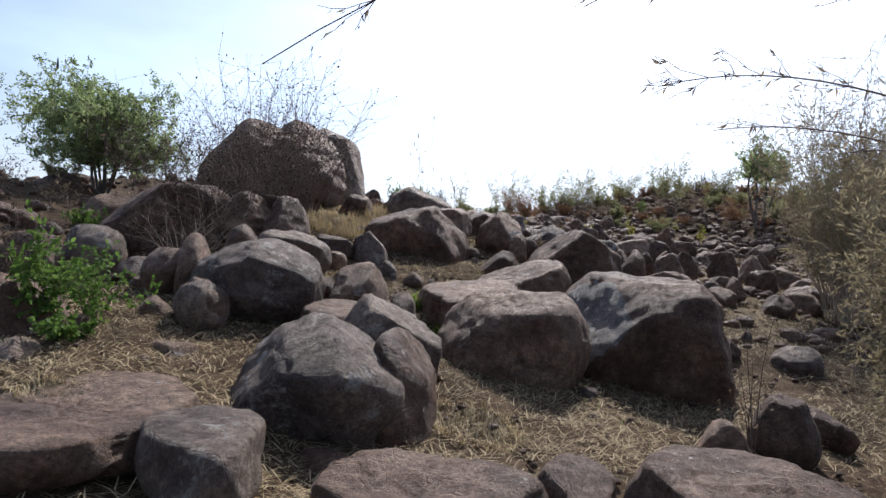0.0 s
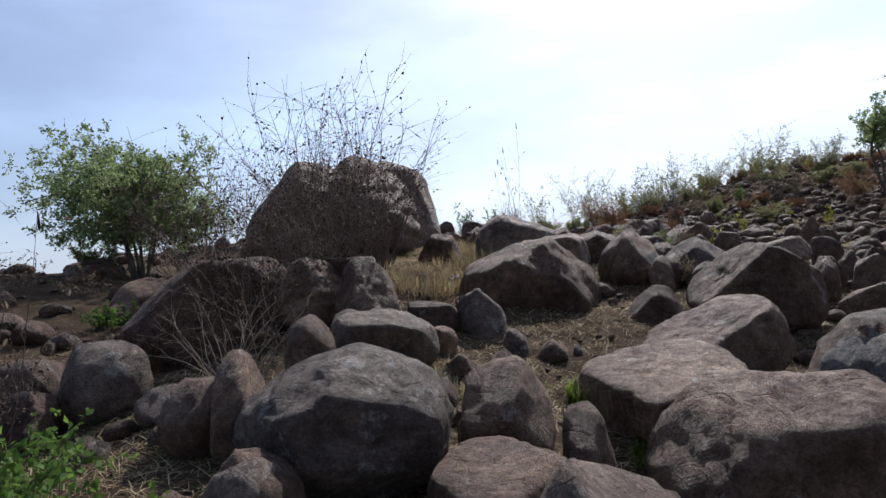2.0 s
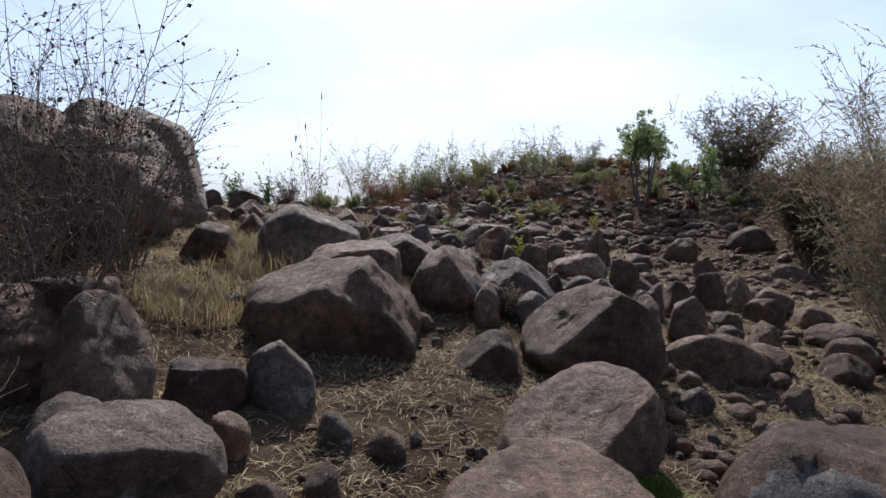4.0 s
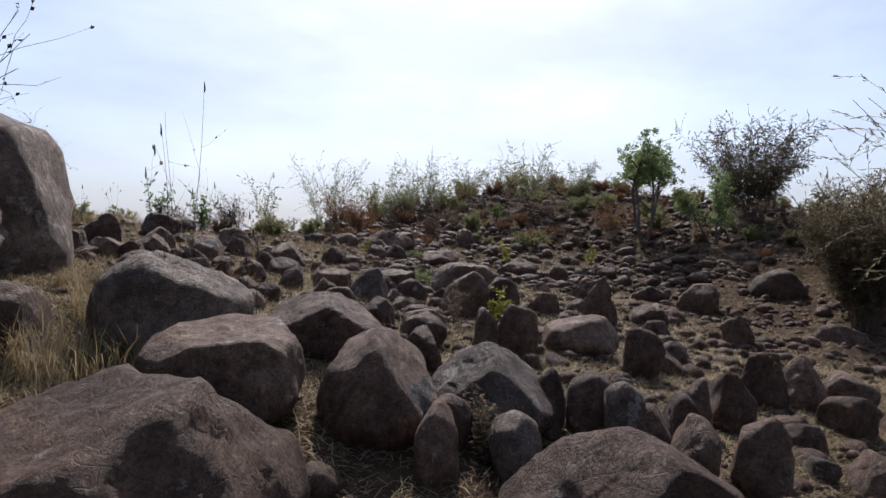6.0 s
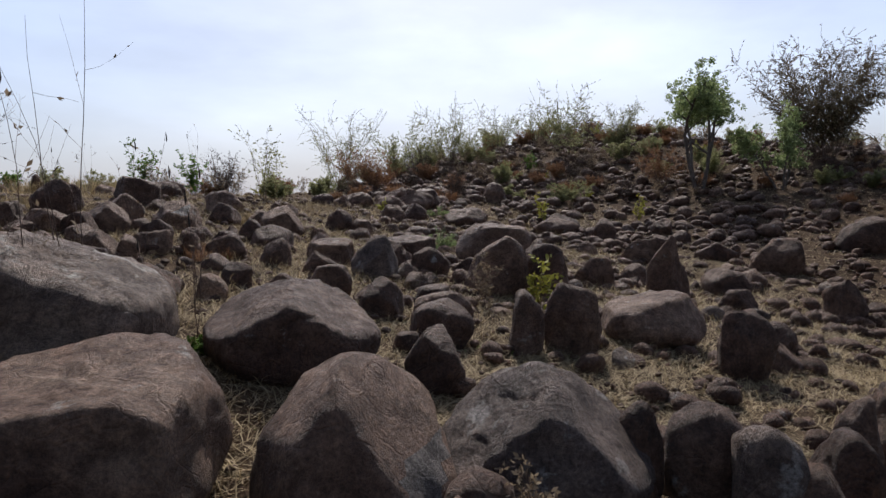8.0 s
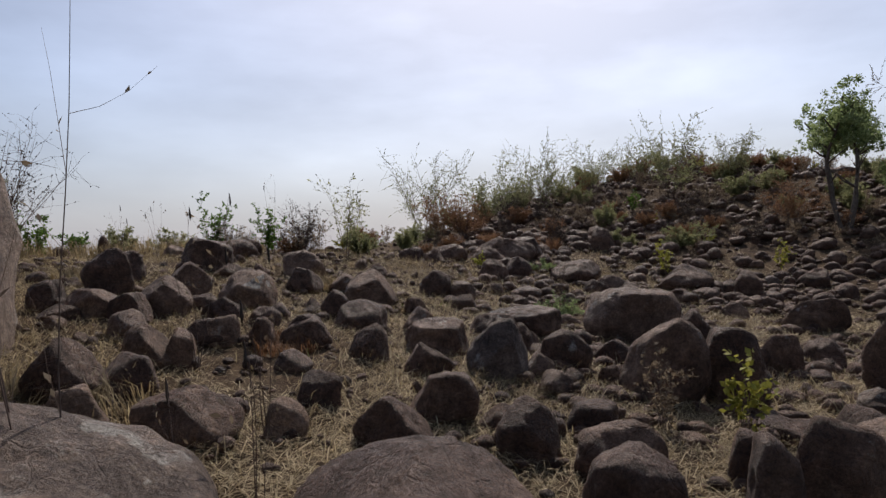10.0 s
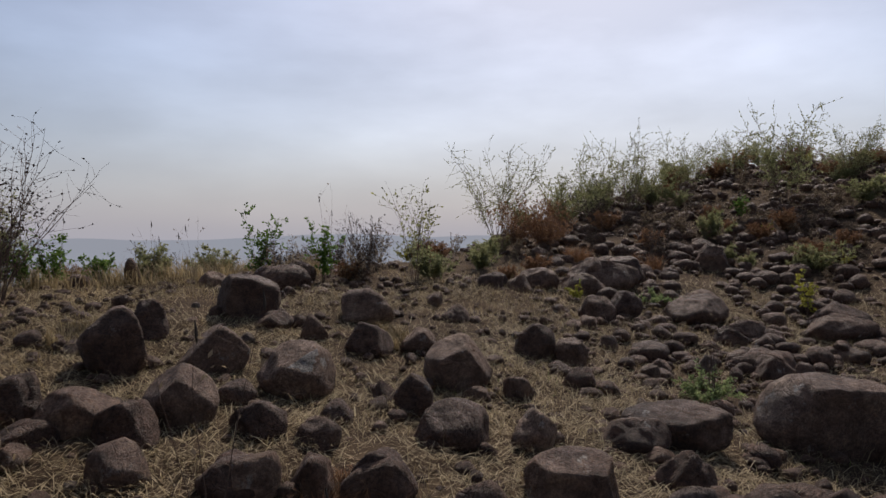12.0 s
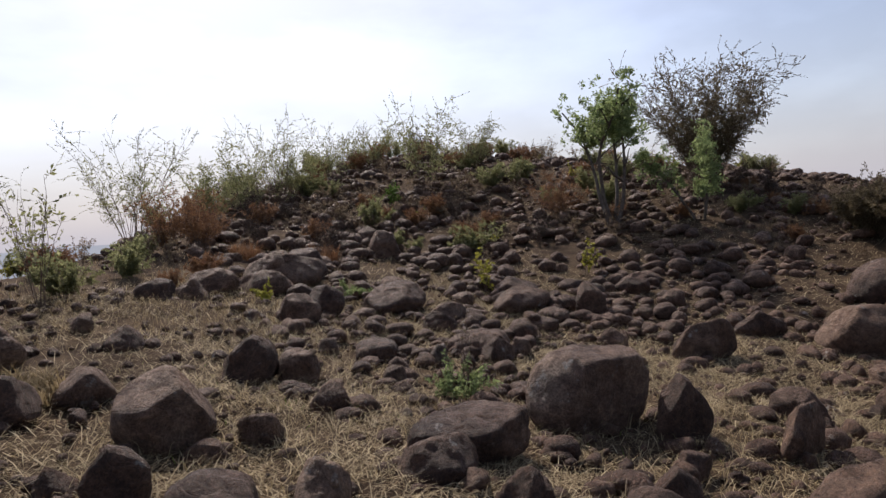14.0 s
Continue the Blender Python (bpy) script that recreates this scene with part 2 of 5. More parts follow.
def low_hills():
    """A line of hills on the horizon, its haze painted as a blue-grey glow."""
    m = bpy.data.materials.new("haze_painted_hills")
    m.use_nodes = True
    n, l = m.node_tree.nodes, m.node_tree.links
    # even emission in place of lit ground seen through haze
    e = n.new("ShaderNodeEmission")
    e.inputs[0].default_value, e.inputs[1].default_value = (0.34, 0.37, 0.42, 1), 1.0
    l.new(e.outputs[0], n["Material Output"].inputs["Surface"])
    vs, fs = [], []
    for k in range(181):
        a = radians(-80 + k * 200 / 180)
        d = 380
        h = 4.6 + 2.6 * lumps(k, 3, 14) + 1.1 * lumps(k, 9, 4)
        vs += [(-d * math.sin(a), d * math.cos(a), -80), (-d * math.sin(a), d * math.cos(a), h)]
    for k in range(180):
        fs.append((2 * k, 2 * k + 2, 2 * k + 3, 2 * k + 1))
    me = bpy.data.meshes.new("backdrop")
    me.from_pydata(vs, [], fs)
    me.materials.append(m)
    tagged(new("backdrop", me), "self-lit line of distant hills on the horizon, painted hazy blue-grey", "hills", kind="structure")


def painted_haze():
    """A self-lit far sheet painting pale haze over the plain; it thins out upwards."""
    m = bpy.data.materials.new("glowing_haze_paint")
    m.use_nodes = True
    n, l = m.node_tree.nodes, m.node_tree.links
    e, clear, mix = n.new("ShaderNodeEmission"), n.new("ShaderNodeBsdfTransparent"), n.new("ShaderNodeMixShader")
    # the haze is an emission colour, faded out with height below
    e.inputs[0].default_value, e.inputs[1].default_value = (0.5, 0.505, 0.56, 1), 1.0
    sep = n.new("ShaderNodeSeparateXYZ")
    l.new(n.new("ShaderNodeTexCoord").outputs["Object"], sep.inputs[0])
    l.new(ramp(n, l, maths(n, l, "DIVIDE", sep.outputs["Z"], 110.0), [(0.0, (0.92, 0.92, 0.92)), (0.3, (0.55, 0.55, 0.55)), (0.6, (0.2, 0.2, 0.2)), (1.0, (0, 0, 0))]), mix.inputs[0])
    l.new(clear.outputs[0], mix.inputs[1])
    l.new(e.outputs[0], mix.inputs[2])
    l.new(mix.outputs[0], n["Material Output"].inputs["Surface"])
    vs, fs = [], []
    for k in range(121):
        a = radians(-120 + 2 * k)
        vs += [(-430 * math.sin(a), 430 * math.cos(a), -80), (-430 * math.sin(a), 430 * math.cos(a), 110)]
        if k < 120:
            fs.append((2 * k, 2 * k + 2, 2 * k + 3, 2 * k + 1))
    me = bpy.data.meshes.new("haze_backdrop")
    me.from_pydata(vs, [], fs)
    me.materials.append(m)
    tagged(new("haze_backdrop", me), "glowing backdrop with pale grey haze painted over the far plain", "haze", kind="structure")


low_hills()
painted_haze()


# ---- boulders ----
SPHERES = {}


def sphere(level):
    if level not in SPHERES:
        bm = bmesh.new()
        bmesh.ops.create_icosphere(bm, subdivisions=level, radius=1.0)
        SPHERES[level] = (np.array([v.co[:] for v in bm.verts]), [[v.index for v in f.verts] for f in bm.faces])
        bm.free()
    return SPHERES[level]


def stone_mesh(style, w, d, h, seed, level, material, face=None, cuts=(), ledges=0):
    """A boulder of that width, depth and height as a polytope with worn edges, pitted and cracked. Its foot lies a little below z = 0."""
    rng = np.random.RandomState(seed)
    dirs, faces = sphere(level)
    count, low, high, power, taper = {"cobble": (11, 0.56, 0.93, 24, 0.03), "dome": (12, 0.66, 0.97, 17, 0.02), "block": (10, 0.52, 0.86, 34, 0.08), "wedge": (9, 0.5, 0.86, 36, 0.08), "flatslab": (12, 0.56, 0.92, 28, 0.08), "carved": (5, 0.82, 1.0, 34, 0.0)}[style]
    normals = rng.randn(count, 3)
    normals /= np.linalg.norm(normals, axis=1)[:, None]
    normals[:, 2] = np.where(normals[:, 2] < -0.15, -normals[:, 2], normals[:, 2])
    reach = rng.uniform(low, high, count)
    if style == "wedge":
        normals = np.r_[normals, [[0.7 * rng.choice((-1, 1)), -0.3, 0.62]]]
        reach = np.r_[reach, 0.42]
    if style == "flatslab":
        normals = np.r_[normals, [[rng.uniform(-0.12, 0.12), -0.12, 0.98]]]
        reach = np.r_[reach, 0.4]
    if cuts:
        given = np.array(cuts)
        given[:, :3] /= np.linalg.norm(given[:, :3], axis=1)[:, None]
        normals, reach = np.r_[normals, given[:, :3]], np.r_[reach, given[:, 3]]
    if face:
        normals, reach = np.r_[normals, [face[:3]]], np.r_[reach, face[3]]
    r = (1 + (np.maximum(dirs @ normals.T / reach, 0) ** power).sum(1)) ** (-1 / power)
    co = dirs * r[:, None]
    co -= (co.max(0) + co.min(0)) / 2
    co /= (co.max(0) - co.min(0)) / 2
    co[:, :2] *= (1 - taper * np.clip(co[:, 2:], -0.6, 1))
    co[:, :2] /= np.abs(co[:, :2]).max(0)
    foot = 0.22 * h
    co *= (w / 2, d / 2, (h + foot) / 2)
    co[:, 2] += (h - foot) / 2
    size = max(w, d, h)
    shift = Vector(rng.uniform(0, 60, 3))
    amount = np.empty(len(co))
    for k, p in enumerate(co):
        q = Vector(p) + shift
        a = noise.noise(q * (1.7 / size)) * 0.05 + noise.fractal(q * (4.6 / size), 0.75, 2.1, 4) * 0.022
        crack = abs(noise.noise(q * (2.6 / size) + shift))
        chip = noise.noise(q * (5.5 / size) - shift)
        amount[k] = size * (a - 0.02 * max(0.0, 1 - crack / 0.035) - 0.009 * min(1.0, max(0.0, (chip - 0.2) / 0.06)))
        if ledges:
            step = (p[2] / h * ledges + 0.5 * noise.noise(q * (1.5 / size))) % 1.0
            amount[k] -= size * 0.035 * max(0.0, 1 - step / 0.3)
    co += dirs * amount[:, None]
    me = bpy.data.meshes.new("boulder")
    me.from_pydata(co.tolist(), [], faces)
    me.shade_smooth()
    me.materials.append(material)
    if face:
        pull = dirs @ normals.T / reach
        on = (pull.argmax(1) == len(normals) - 1) & (pull.max(1) > 1.06)
        me.materials.append(ROCK_FRESH)
        for poly in me.polygons:
            if all(on[k] for k in poly.vertices):
                poly.material_index = 1
    return me


WORDS = {
    "dome": "rounded brown weathered boulder half sunk in dry soil",
    "block": "angular brown-grey boulder with broken faces on the slope",
    "wedge": "sharp-edged wedge of dark brown rock leaning on the slope",
    "cobble": "rough-edged dark brown stone lying in dry straw",
    "carved": "weathered brown boulder with broken faces",
    "flatslab": "flat-topped brown rock slab lying in dry grass",
}
boulder_count = [0]


def boulder(x, y, z, w, d, h, yaw, style="dome", material=None, label="", tip=0.0, lean=0.0, face=None, cuts=(), ledges=0):
    boulder_count[0] += 1
    seed = boulder_count[0] * 13 + 5
    if style == "dome" and w < 0.62 and seed % 4:
        style = "cobble"
    level = 5 if w > 0.95 and y < 13.5 else 4 if w > 0.33 else 3
    material = material or ((ROCK, ROCK_DARK, ROCK, ROCK_GREY) if y < 9.5 else (ROCK_DARK, ROCK_DARK, ROCK, ROCK_DARK))[seed % 4]
    ob = new("boulder" if w > 0.5 else "stone", stone_mesh(style, w, d, h, seed, level, material, face, cuts, ledges))
    ob.matrix_basis = pose(x, y, min(z, float(ground_z(x, y)) - 0.02), tip, lean, yaw)
    return tagged(ob, label or WORDS[style], "boulder" if w > 0.5 else "stone", "boulders and stones of the hillside")


boulder(-3.95, 11.60, 2.30, 2.10, 2.30, 2.15, 8, "carved", ROCK_DARK, "great dark brown boulder, tallest of a cluster, beside dry shrubs", cuts=((-0.72, -0.35, 0.6, 0.6), (-0.95, -0.1, 0.25, 0.75), (0.2, -0.2, 0.96, 0.92), (0.15, -0.97, 0.15, 0.8), (0.9, -0.3, 0.2, 0.85)))
boulder(-2.98, 11.70, 2.40, 1.90, 2.20, 1.90, 4, "carved", ROCK, "great brown layered boulder in a cluster on the slope", cuts=((0.55, -0.45, 0.7, 0.72), (0.95, -0.2, 0.15, 0.9), (-0.5, -0.4, 0.75, 0.84), (0.1, -0.98, 0.12, 0.84), (0.25, -0.85, 0.45, 0.8)), ledges=5)
boulder(-2.70, 13.60, 2.62, 1.85, 2.40, 1.95, 6, "carved", ROCK_GREY, "great grey-brown boulder with streaked side in a cluster", cuts=((0.9, -0.25, 0.34, 0.72), (0.2, -0.1, 0.97, 0.88), (0.45, -0.88, 0.1, 0.8), (0.62, -0.2, 0.75, 0.9)))
boulder(-3.54, 6.95, 1.29, 1.72, 1.30, 1.02, 14, "carved", ROCK_DARK, "long dark boulder ledge below the great rocks", cuts=((-0.7, -0.25, 0.66, 0.68), (0.05, -0.97, 0.1, 0.72), (0.1, 0.0, 0.99, 0.8), (-0.4, -0.8, 0.4, 0.8)))
boulder(-2.49, 6.90, 1.62, 0.70, 0.90, 0.63, -8, "carved", ROCK, "layered brown block of rock beside a dark ledge", cuts=((0.75, -0.3, 0.58, 0.62), (0.15, -0.95, 0.25, 0.7), (-0.1, 0.1, 0.98, 0.8), (0.9, -0.4, -0.1, 0.8)), ledges=5)
boulder(-1.94, 6.55, 1.49, 0.55, 0.60, 0.72, -14, "carved", ROCK, "tilted brown slab leaning below a ledge", cuts=((0.6, -0.45, 0.66, 0.45), (-0.5, -0.7, 0.4, 0.7), (0.9, -0.2, 0.1, 0.8)))
boulder(-2.25, 7.30, 1.72, 0.63, 0.70, 0.56, -6, "carved", ROCK_DARK, "flat dark stone cap resting on a ledge", cuts=((0.0, 0.0, 1.0, 0.6), (0.9, -0.3, 0.2, 0.8), (0.0, -0.98, 0.0, 0.7)))
boulder(-0.45, 8.45, 1.10, 1.72, 1.50, 1.30, -6, "carved", ROCK_DARK, "large dark boulder with pale patches on its top", cuts=((-0.3, -0.25, 0.92, 0.66), (0.1, -0.98, -0.12, 0.62), (0.82, -0.3, 0.48, 0.74), (0.97, -0.2, -0.05, 0.84), (-0.85, -0.45, 0.2, 0.84), (0.35, -0.75, 0.55, 0.72)))
boulder(-0.89, 6.88, 1.28, 0.47, 0.40, 0.56, 6, "carved", ROCK_GREY, "upright pale grey stone leaning on a dark boulder", lean=-9, cuts=((-0.8, -0.5, 0.3, 0.55), (0.3, -0.9, 0.3, 0.5), (0.75, -0.1, 0.65, 0.62), (0.95, -0.2, -0.1, 0.7), (-0.2, 0, 0.98, 0.8)))
boulder(-0.64, 6.45, 1.09, 0.23, 0.25, 0.37, 10, "block")
boulder(0.87, 7.85, 1.16, 0.60, 0.50, 0.57, -12, "carved", ROCK_DARK, "upright dark rounded stone between boulders", cuts=((-0.6, -0.3, 0.7, 0.72), (0.1, -0.99, 0, 0.75), (0.9, -0.2, 0.3, 0.8)))
boulder(1.94, 7.95, 1.25, 1.41, 0.95, 0.87, -14, "carved", ROCK_DARK, "dark ridged boulder with sloping sides", cuts=((-0.62, -0.35, 0.7, 0.5), (0.12, -0.98, 0.1, 0.6), (0.55, -0.05, 0.83, 0.66), (0.95, -0.25, 0.1, 0.8)))
boulder(3.46, 8.30, 1.09, 1.26, 0.80, 0.45, -20, "block")
boulder(1.91, 9.70, 1.65, 0.89, 0.80, 0.45, -10, "carved", ROCK_GREY, "low grey boulder with a chipped face", cuts=((-0.4, -0.4, 0.8, 0.6), (0.6, -0.5, 0.6, 0.65)))
boulder(-0.42, 10.80, 2.18, 1.25, 1.15, 0.76, -8, "carved", ROCK_GREY, "wide low rounded boulder in golden grass", cuts=((0.5, -0.2, 0.84, 0.74), (0.1, -0.98, 0.1, 0.8)))
boulder(1.05, 6.50, 0.92, 1.45, 0.95, 0.55, 30, "carved", ROCK, "long tilted brown slab with a dark broken end", lean=-13, cuts=((-0.1, -0.12, 0.98, 0.42), (0.92, -0.35, 0.1, 0.74), (0.1, -0.98, 0.05, 0.62), (0.6, -0.6, 0.5, 0.74), (-0.7, -0.3, 0.6, 0.8)))
boulder(0.32, 5.50, 0.95, 1.20, 1.70, 0.40, -12, "carved", ROCK, "broad flat brown rock slab tilted in dry grass", tip=6, cuts=((0.0, -0.16, 0.98, 0.36), (-0.75, -0.65, 0.05, 0.68), (0.6, -0.8, 0.0, 0.72), (0.9, 0.3, 0.1, 0.8), (-0.6, 0.75, 0.1, 0.74)))
boulder(-1.61, 4.15, 0.89, 1.14, 1.15, 0.67, 6, "carved", ROCK_GREY, "large rounded grey-brown boulder with a rough broken face", cuts=((0.55, -0.5, 0.62, 0.78), (0.35, -0.9, -0.05, 0.66), (-0.5, -0.5, 0.7, 0.86), (-0.7, -0.7, -0.1, 0.8), (0.95, -0.1, -0.1, 0.86), (0.2, -0.8, -0.6, 0.7)))
boulder(-2.22, 4.30, 1.05, 0.33, 0.60, 0.54, 10, "cobble")
boulder(-2.50, 4.35, 1.11, 0.42, 0.60, 0.41, 30, "cobble")
boulder(-1.84, 3.50, 0.81, 0.37, 0.50, 0.38, 8, "block")
boulder(-3.04, 5.00, 1.26, 0.37, 0.60, 0.23, 20, "block")
boulder(-0.78, 4.55, 0.81, 0.57, 0.60, 0.63, -6, "carved", ROCK, "angular flat-faced brown boulder", cuts=((-0.2, -0.62, 0.76, 0.42), (0.85, -0.4, 0.3, 0.55), (-0.85, -0.2, 0.3, 0.7), (0.1, -0.9, -0.4, 0.5), (0.6, -0.7, -0.2, 0.66)))
boulder(-0.36, 4.35, 0.68, 0.30, 0.40, 0.45, -16, "carved", ROCK, "small angular brown stone block", cuts=((0.1, -0.5, 0.86, 0.5), (-0.8, -0.4, 0.3, 0.66), (0.8, -0.4, 0.2, 0.66)))
boulder(-1.66, 5.75, 1.25, 0.88, 0.75, 0.47, 8, "carved", ROCK_GREY, "low flat-topped boulder with an overhanging side", cuts=((0.1, -0.25, 0.95, 0.6), (0.45, -0.2, 0.85, 0.62), (0.1, -0.9, -0.4, 0.6), (-0.9, -0.3, 0.2, 0.85)))
boulder(-1.96, 6.00, 1.37, 0.38, 0.50, 0.38, 8, "carved", ROCK_GREY, "rounded grey stone in dry grass", cuts=((0.3, -0.3, 0.9, 0.75), (0.2, -0.95, 0.1, 0.8)))
boulder(-2.06, 5.20, 1.20, 0.35, 0.70, 0.56, 16, "carved", ROCK_DARK, "rounded dark brown boulder", cuts=((0.5, -0.3, 0.8, 0.8), (0.3, -0.9, 0.1, 0.75)))
boulder(-1.38, 6.90, 1.40, 0.56, 0.55, 0.35, 6, "block")
boulder(-1.24, 6.25, 1.29, 0.23, 0.30, 0.24, 10, "flatslab")
boulder(-0.72, 2.40, 0.26, 1.06, 1.15, 0.79, 10, "carved", ROCK_GREY, "large pale-topped boulder with a rough broken top", cuts=((-0.35, -0.35, 0.87, 0.86), (-0.85, -0.2, 0.5, 0.74), (0.6, -0.5, 0.62, 0.84), (-0.3, -0.9, -0.3, 0.82), (0.4, -0.85, -0.3, 0.86)))
boulder(-0.26, 2.62, 0.17, 0.46, 1.00, 0.79, -10, "carved", ROCK_DARK, "split-off dark side of a large boulder", cuts=((0.8, -0.5, 0.3, 0.72), (-0.6, -0.7, 0.2, 0.8), (0.5, -0.2, 0.84, 0.7)))
boulder(-0.47, 3.15, 0.43, 0.78, 0.50, 0.66, 14, "carved", ROCK_GREY, "tilted wedge-shaped grey boulder leaning on others", lean=20, cuts=((0.12, -0.2, 0.97, 0.4), (0.1, -0.98, 0.1, 0.5), (0.95, -0.2, 0.2, 0.8), (-0.9, -0.3, 0.2, 0.85)))
boulder(0.67, 4.45, 0.30, 1.37, 1.20, 0.90, -4, "carved", ROCK, "large rounded brown boulder with a pale spot", cuts=((-0.05, -0.25, 0.96, 0.72), (-0.7, -0.4, 0.55, 0.84), (0.1, -0.97, -0.1, 0.8), (-0.2, -0.75, 0.6, 0.86)))
boulder(2.05, 5.10, 0.06, 1.90, 1.70, 1.39, -8, "carved", ROCK_DARK, "large dark boulder with a pale broken face", cuts=((0.05, -0.12, 0.99, 0.72), (-0.3, -0.62, 0.72, 0.7), (0.05, -0.98, -0.12, 0.72), (0.9, -0.35, 0.2, 0.82), (0.6, -0.2, 0.75, 0.86), (-0.2, -0.8, -0.55, 0.74)), face=(-0.62, -0.55, 0.55, 0.66))
boulder(-0.82, 3.75, 0.65, 0.66, 0.90, 0.40, -8, "carved", ROCK, "flat brown rock slab sunk in dry grass", cuts=((0.0, -0.2, 0.97, 0.4), (-0.7, -0.7, 0.1, 0.8), (0.8, -0.5, 0.1, 0.8)))
boulder(-1.69, 1.45, 0.36, 1.11, 1.50, 0.29, 18, "carved", ROCK, "great flat cracked brown slab half sunk in soil", cuts=((0.02, -0.1, 0.99, 0.3), (0.9, -0.3, 0.1, 0.8), (0.6, -0.8, 0.1, 0.84), (-0.6, 0.8, 0.1, 0.8)))
boulder(-0.99, 1.15, 0.31, 0.56, 0.80, 0.33, 24, "carved", ROCK_GREY, "flat broken grey-brown slab in straw", cuts=((0.05, -0.12, 0.99, 0.4), (0.85, -0.5, 0.1, 0.7), (-0.6, -0.8, 0.1, 0.8)))
boulder(-1.79, 2.75, 0.43, 0.44, 0.45, 0.34, 20, "carved", ROCK, "angular grey-brown stone in straw", cuts=((-0.6, -0.6, 0.5, 0.55), (0.6, -0.6, 0.5, 0.6), (0.1, 0.0, 0.99, 0.75)))
boulder(-3.02, 3.20, 0.68, 0.62, 0.90, 0.42, 30, "carved", ROCK_DARK, "dark angular boulder with a sloping back", cuts=((0.65, -0.2, 0.72, 0.5), (-0.1, -0.98, 0.1, 0.7), (-0.5, 0.1, 0.86, 0.7)))
boulder(-2.23, 2.60, 0.43, 0.46, 0.60, 0.34, 26, "carved", ROCK, "low angular brown stone", cuts=((0.3, -0.4, 0.86, 0.5), (0.8, -0.5, 0.2, 0.66), (-0.7, -0.6, 0.3, 0.7)))
boulder(-2.50, 2.35, 0.39, 0.45, 0.60, 0.40, 30, "carved", ROCK_GREY, "weathered grey-brown stone with a worn edge", cuts=((0.4, -0.5, 0.76, 0.55), (-0.5, -0.5, 0.7, 0.7)))
boulder(-1.84, 3.45, 0.80, 0.42, 0.45, 0.37, 16, "block")
boulder(-2.21, 3.50, 0.79, 0.30, 0.35, 0.24, 20, "cobble")
boulder(-0.55, 1.75, 0.18, 0.37, 0.50, 0.19, 12, "cobble")
boulder(-0.06, 1.25, 0.16, 1.03, 0.75, 0.29, -10, "carved", ROCK, "flat dark brown slab edging the path", cuts=((0.0, -0.15, 0.98, 0.4), (0.9, -0.3, 0.1, 0.84)))
boulder(0.63, 1.35, 0.05, 0.38, 0.45, 0.45, 8, "carved", ROCK, "flat-topped brown block in straw", cuts=((0.0, -0.25, 0.96, 0.4), (-0.85, -0.4, 0.2, 0.7), (0.8, -0.5, 0.1, 0.75)))
boulder(1.31, 1.25, -0.06, 1.00, 0.80, 0.61, -6, "carved", ROCK_DARK, "long dark broken slab edging the path", cuts=((0.05, -0.1, 0.99, 0.5), (0.0, -0.98, 0.1, 0.6), (-0.9, -0.3, 0.2, 0.8)))
boulder(2.61, 3.30, 0.05, 0.51, 0.50, 0.50, -20, "flatslab")
boulder(1.88, 2.70, 0.03, 0.45, 0.40, 0.43, -10, "block")
boulder(-5.11, 8.60, 1.68, 0.93, 1.00, 0.65, 30, "carved", ROCK, "pale-topped boulder on the bank", cuts=((0.0, -0.4, 0.9, 0.6), (-0.7, -0.4, 0.5, 0.7)))
boulder(-4.45, 5.60, 1.12, 0.59, 0.80, 0.45, 34, "dome")
boulder(-4.02, 5.00, 0.97, 0.47, 0.60, 0.38, 38, "block")
boulder(-7.03, 10.60, 2.18, 1.09, 1.10, 0.67, 30, "dome")
boulder(-6.08, 7.60, 1.50, 0.47, 0.80, 0.40, 30, "dome")
boulder(0.02, 9.75, 1.93, 1.03, 1.20, 0.59, -6, "carved", ROCK, "broad cracked brown boulder", cuts=((-0.1, -0.2, 0.97, 0.62), (0.94, -0.3, 0.05, 0.8), (0.1, -0.98, 0.05, 0.66), (0.5, -0.4, 0.76, 0.82)))
boulder(1.01, 9.55, 1.76, 0.82, 1.00, 0.72, -10, "carved", ROCK, "rounded brown boulder with a pale chipped side", cuts=((0.62, -0.45, 0.64, 0.66), (-0.6, -0.3, 0.74, 0.8), (0.1, -0.95, 0.3, 0.76), (-0.85, -0.5, 0.1, 0.8)), face=(0.75, -0.5, 0.42, 0.7))
boulder(1.93, 9.75, 1.69, 1.01, 0.80, 0.66, -16, "carved", ROCK_GREY, "slanting grey boulder with a straight edge", cuts=((0.72, -0.3, 0.62, 0.52), (-0.55, -0.4, 0.72, 0.55), (-0.1, -0.97, 0.2, 0.6), (0.3, -0.7, 0.64, 0.62)))
boulder(0.85, 11.20, 2.11, 1.04, 1.10, 0.56, -8, "carved", ROCK_DARK, "dark domed boulder on the slope", cuts=((0.6, -0.3, 0.74, 0.66), (-0.5, -0.4, 0.76, 0.7), (0.0, -0.98, 0.05, 0.74)))
boulder(4.03, 12.10, 1.86, 0.94, 0.80, 0.47, -24, "carved", ROCK, "broad brown boulder with a chipped corner", cuts=((-0.3, -0.2, 0.93, 0.6), (0.8, -0.5, 0.3, 0.7), (0.3, -0.8, 0.5, 0.7)))
boulder(1.70, 10.90, 1.95, 0.39, 0.45, 0.39, -10, "cobble")
boulder(2.80, 9.70, 1.58, 0.43, 0.49, 0.52, -46, "cobble")
boulder(2.87, 9.35, 1.49, 0.31, 0.38, 0.59, 0, "cobble")
boulder(3.55, 9.60, 1.47, 0.36, 0.37, 0.45, -24, "dome")
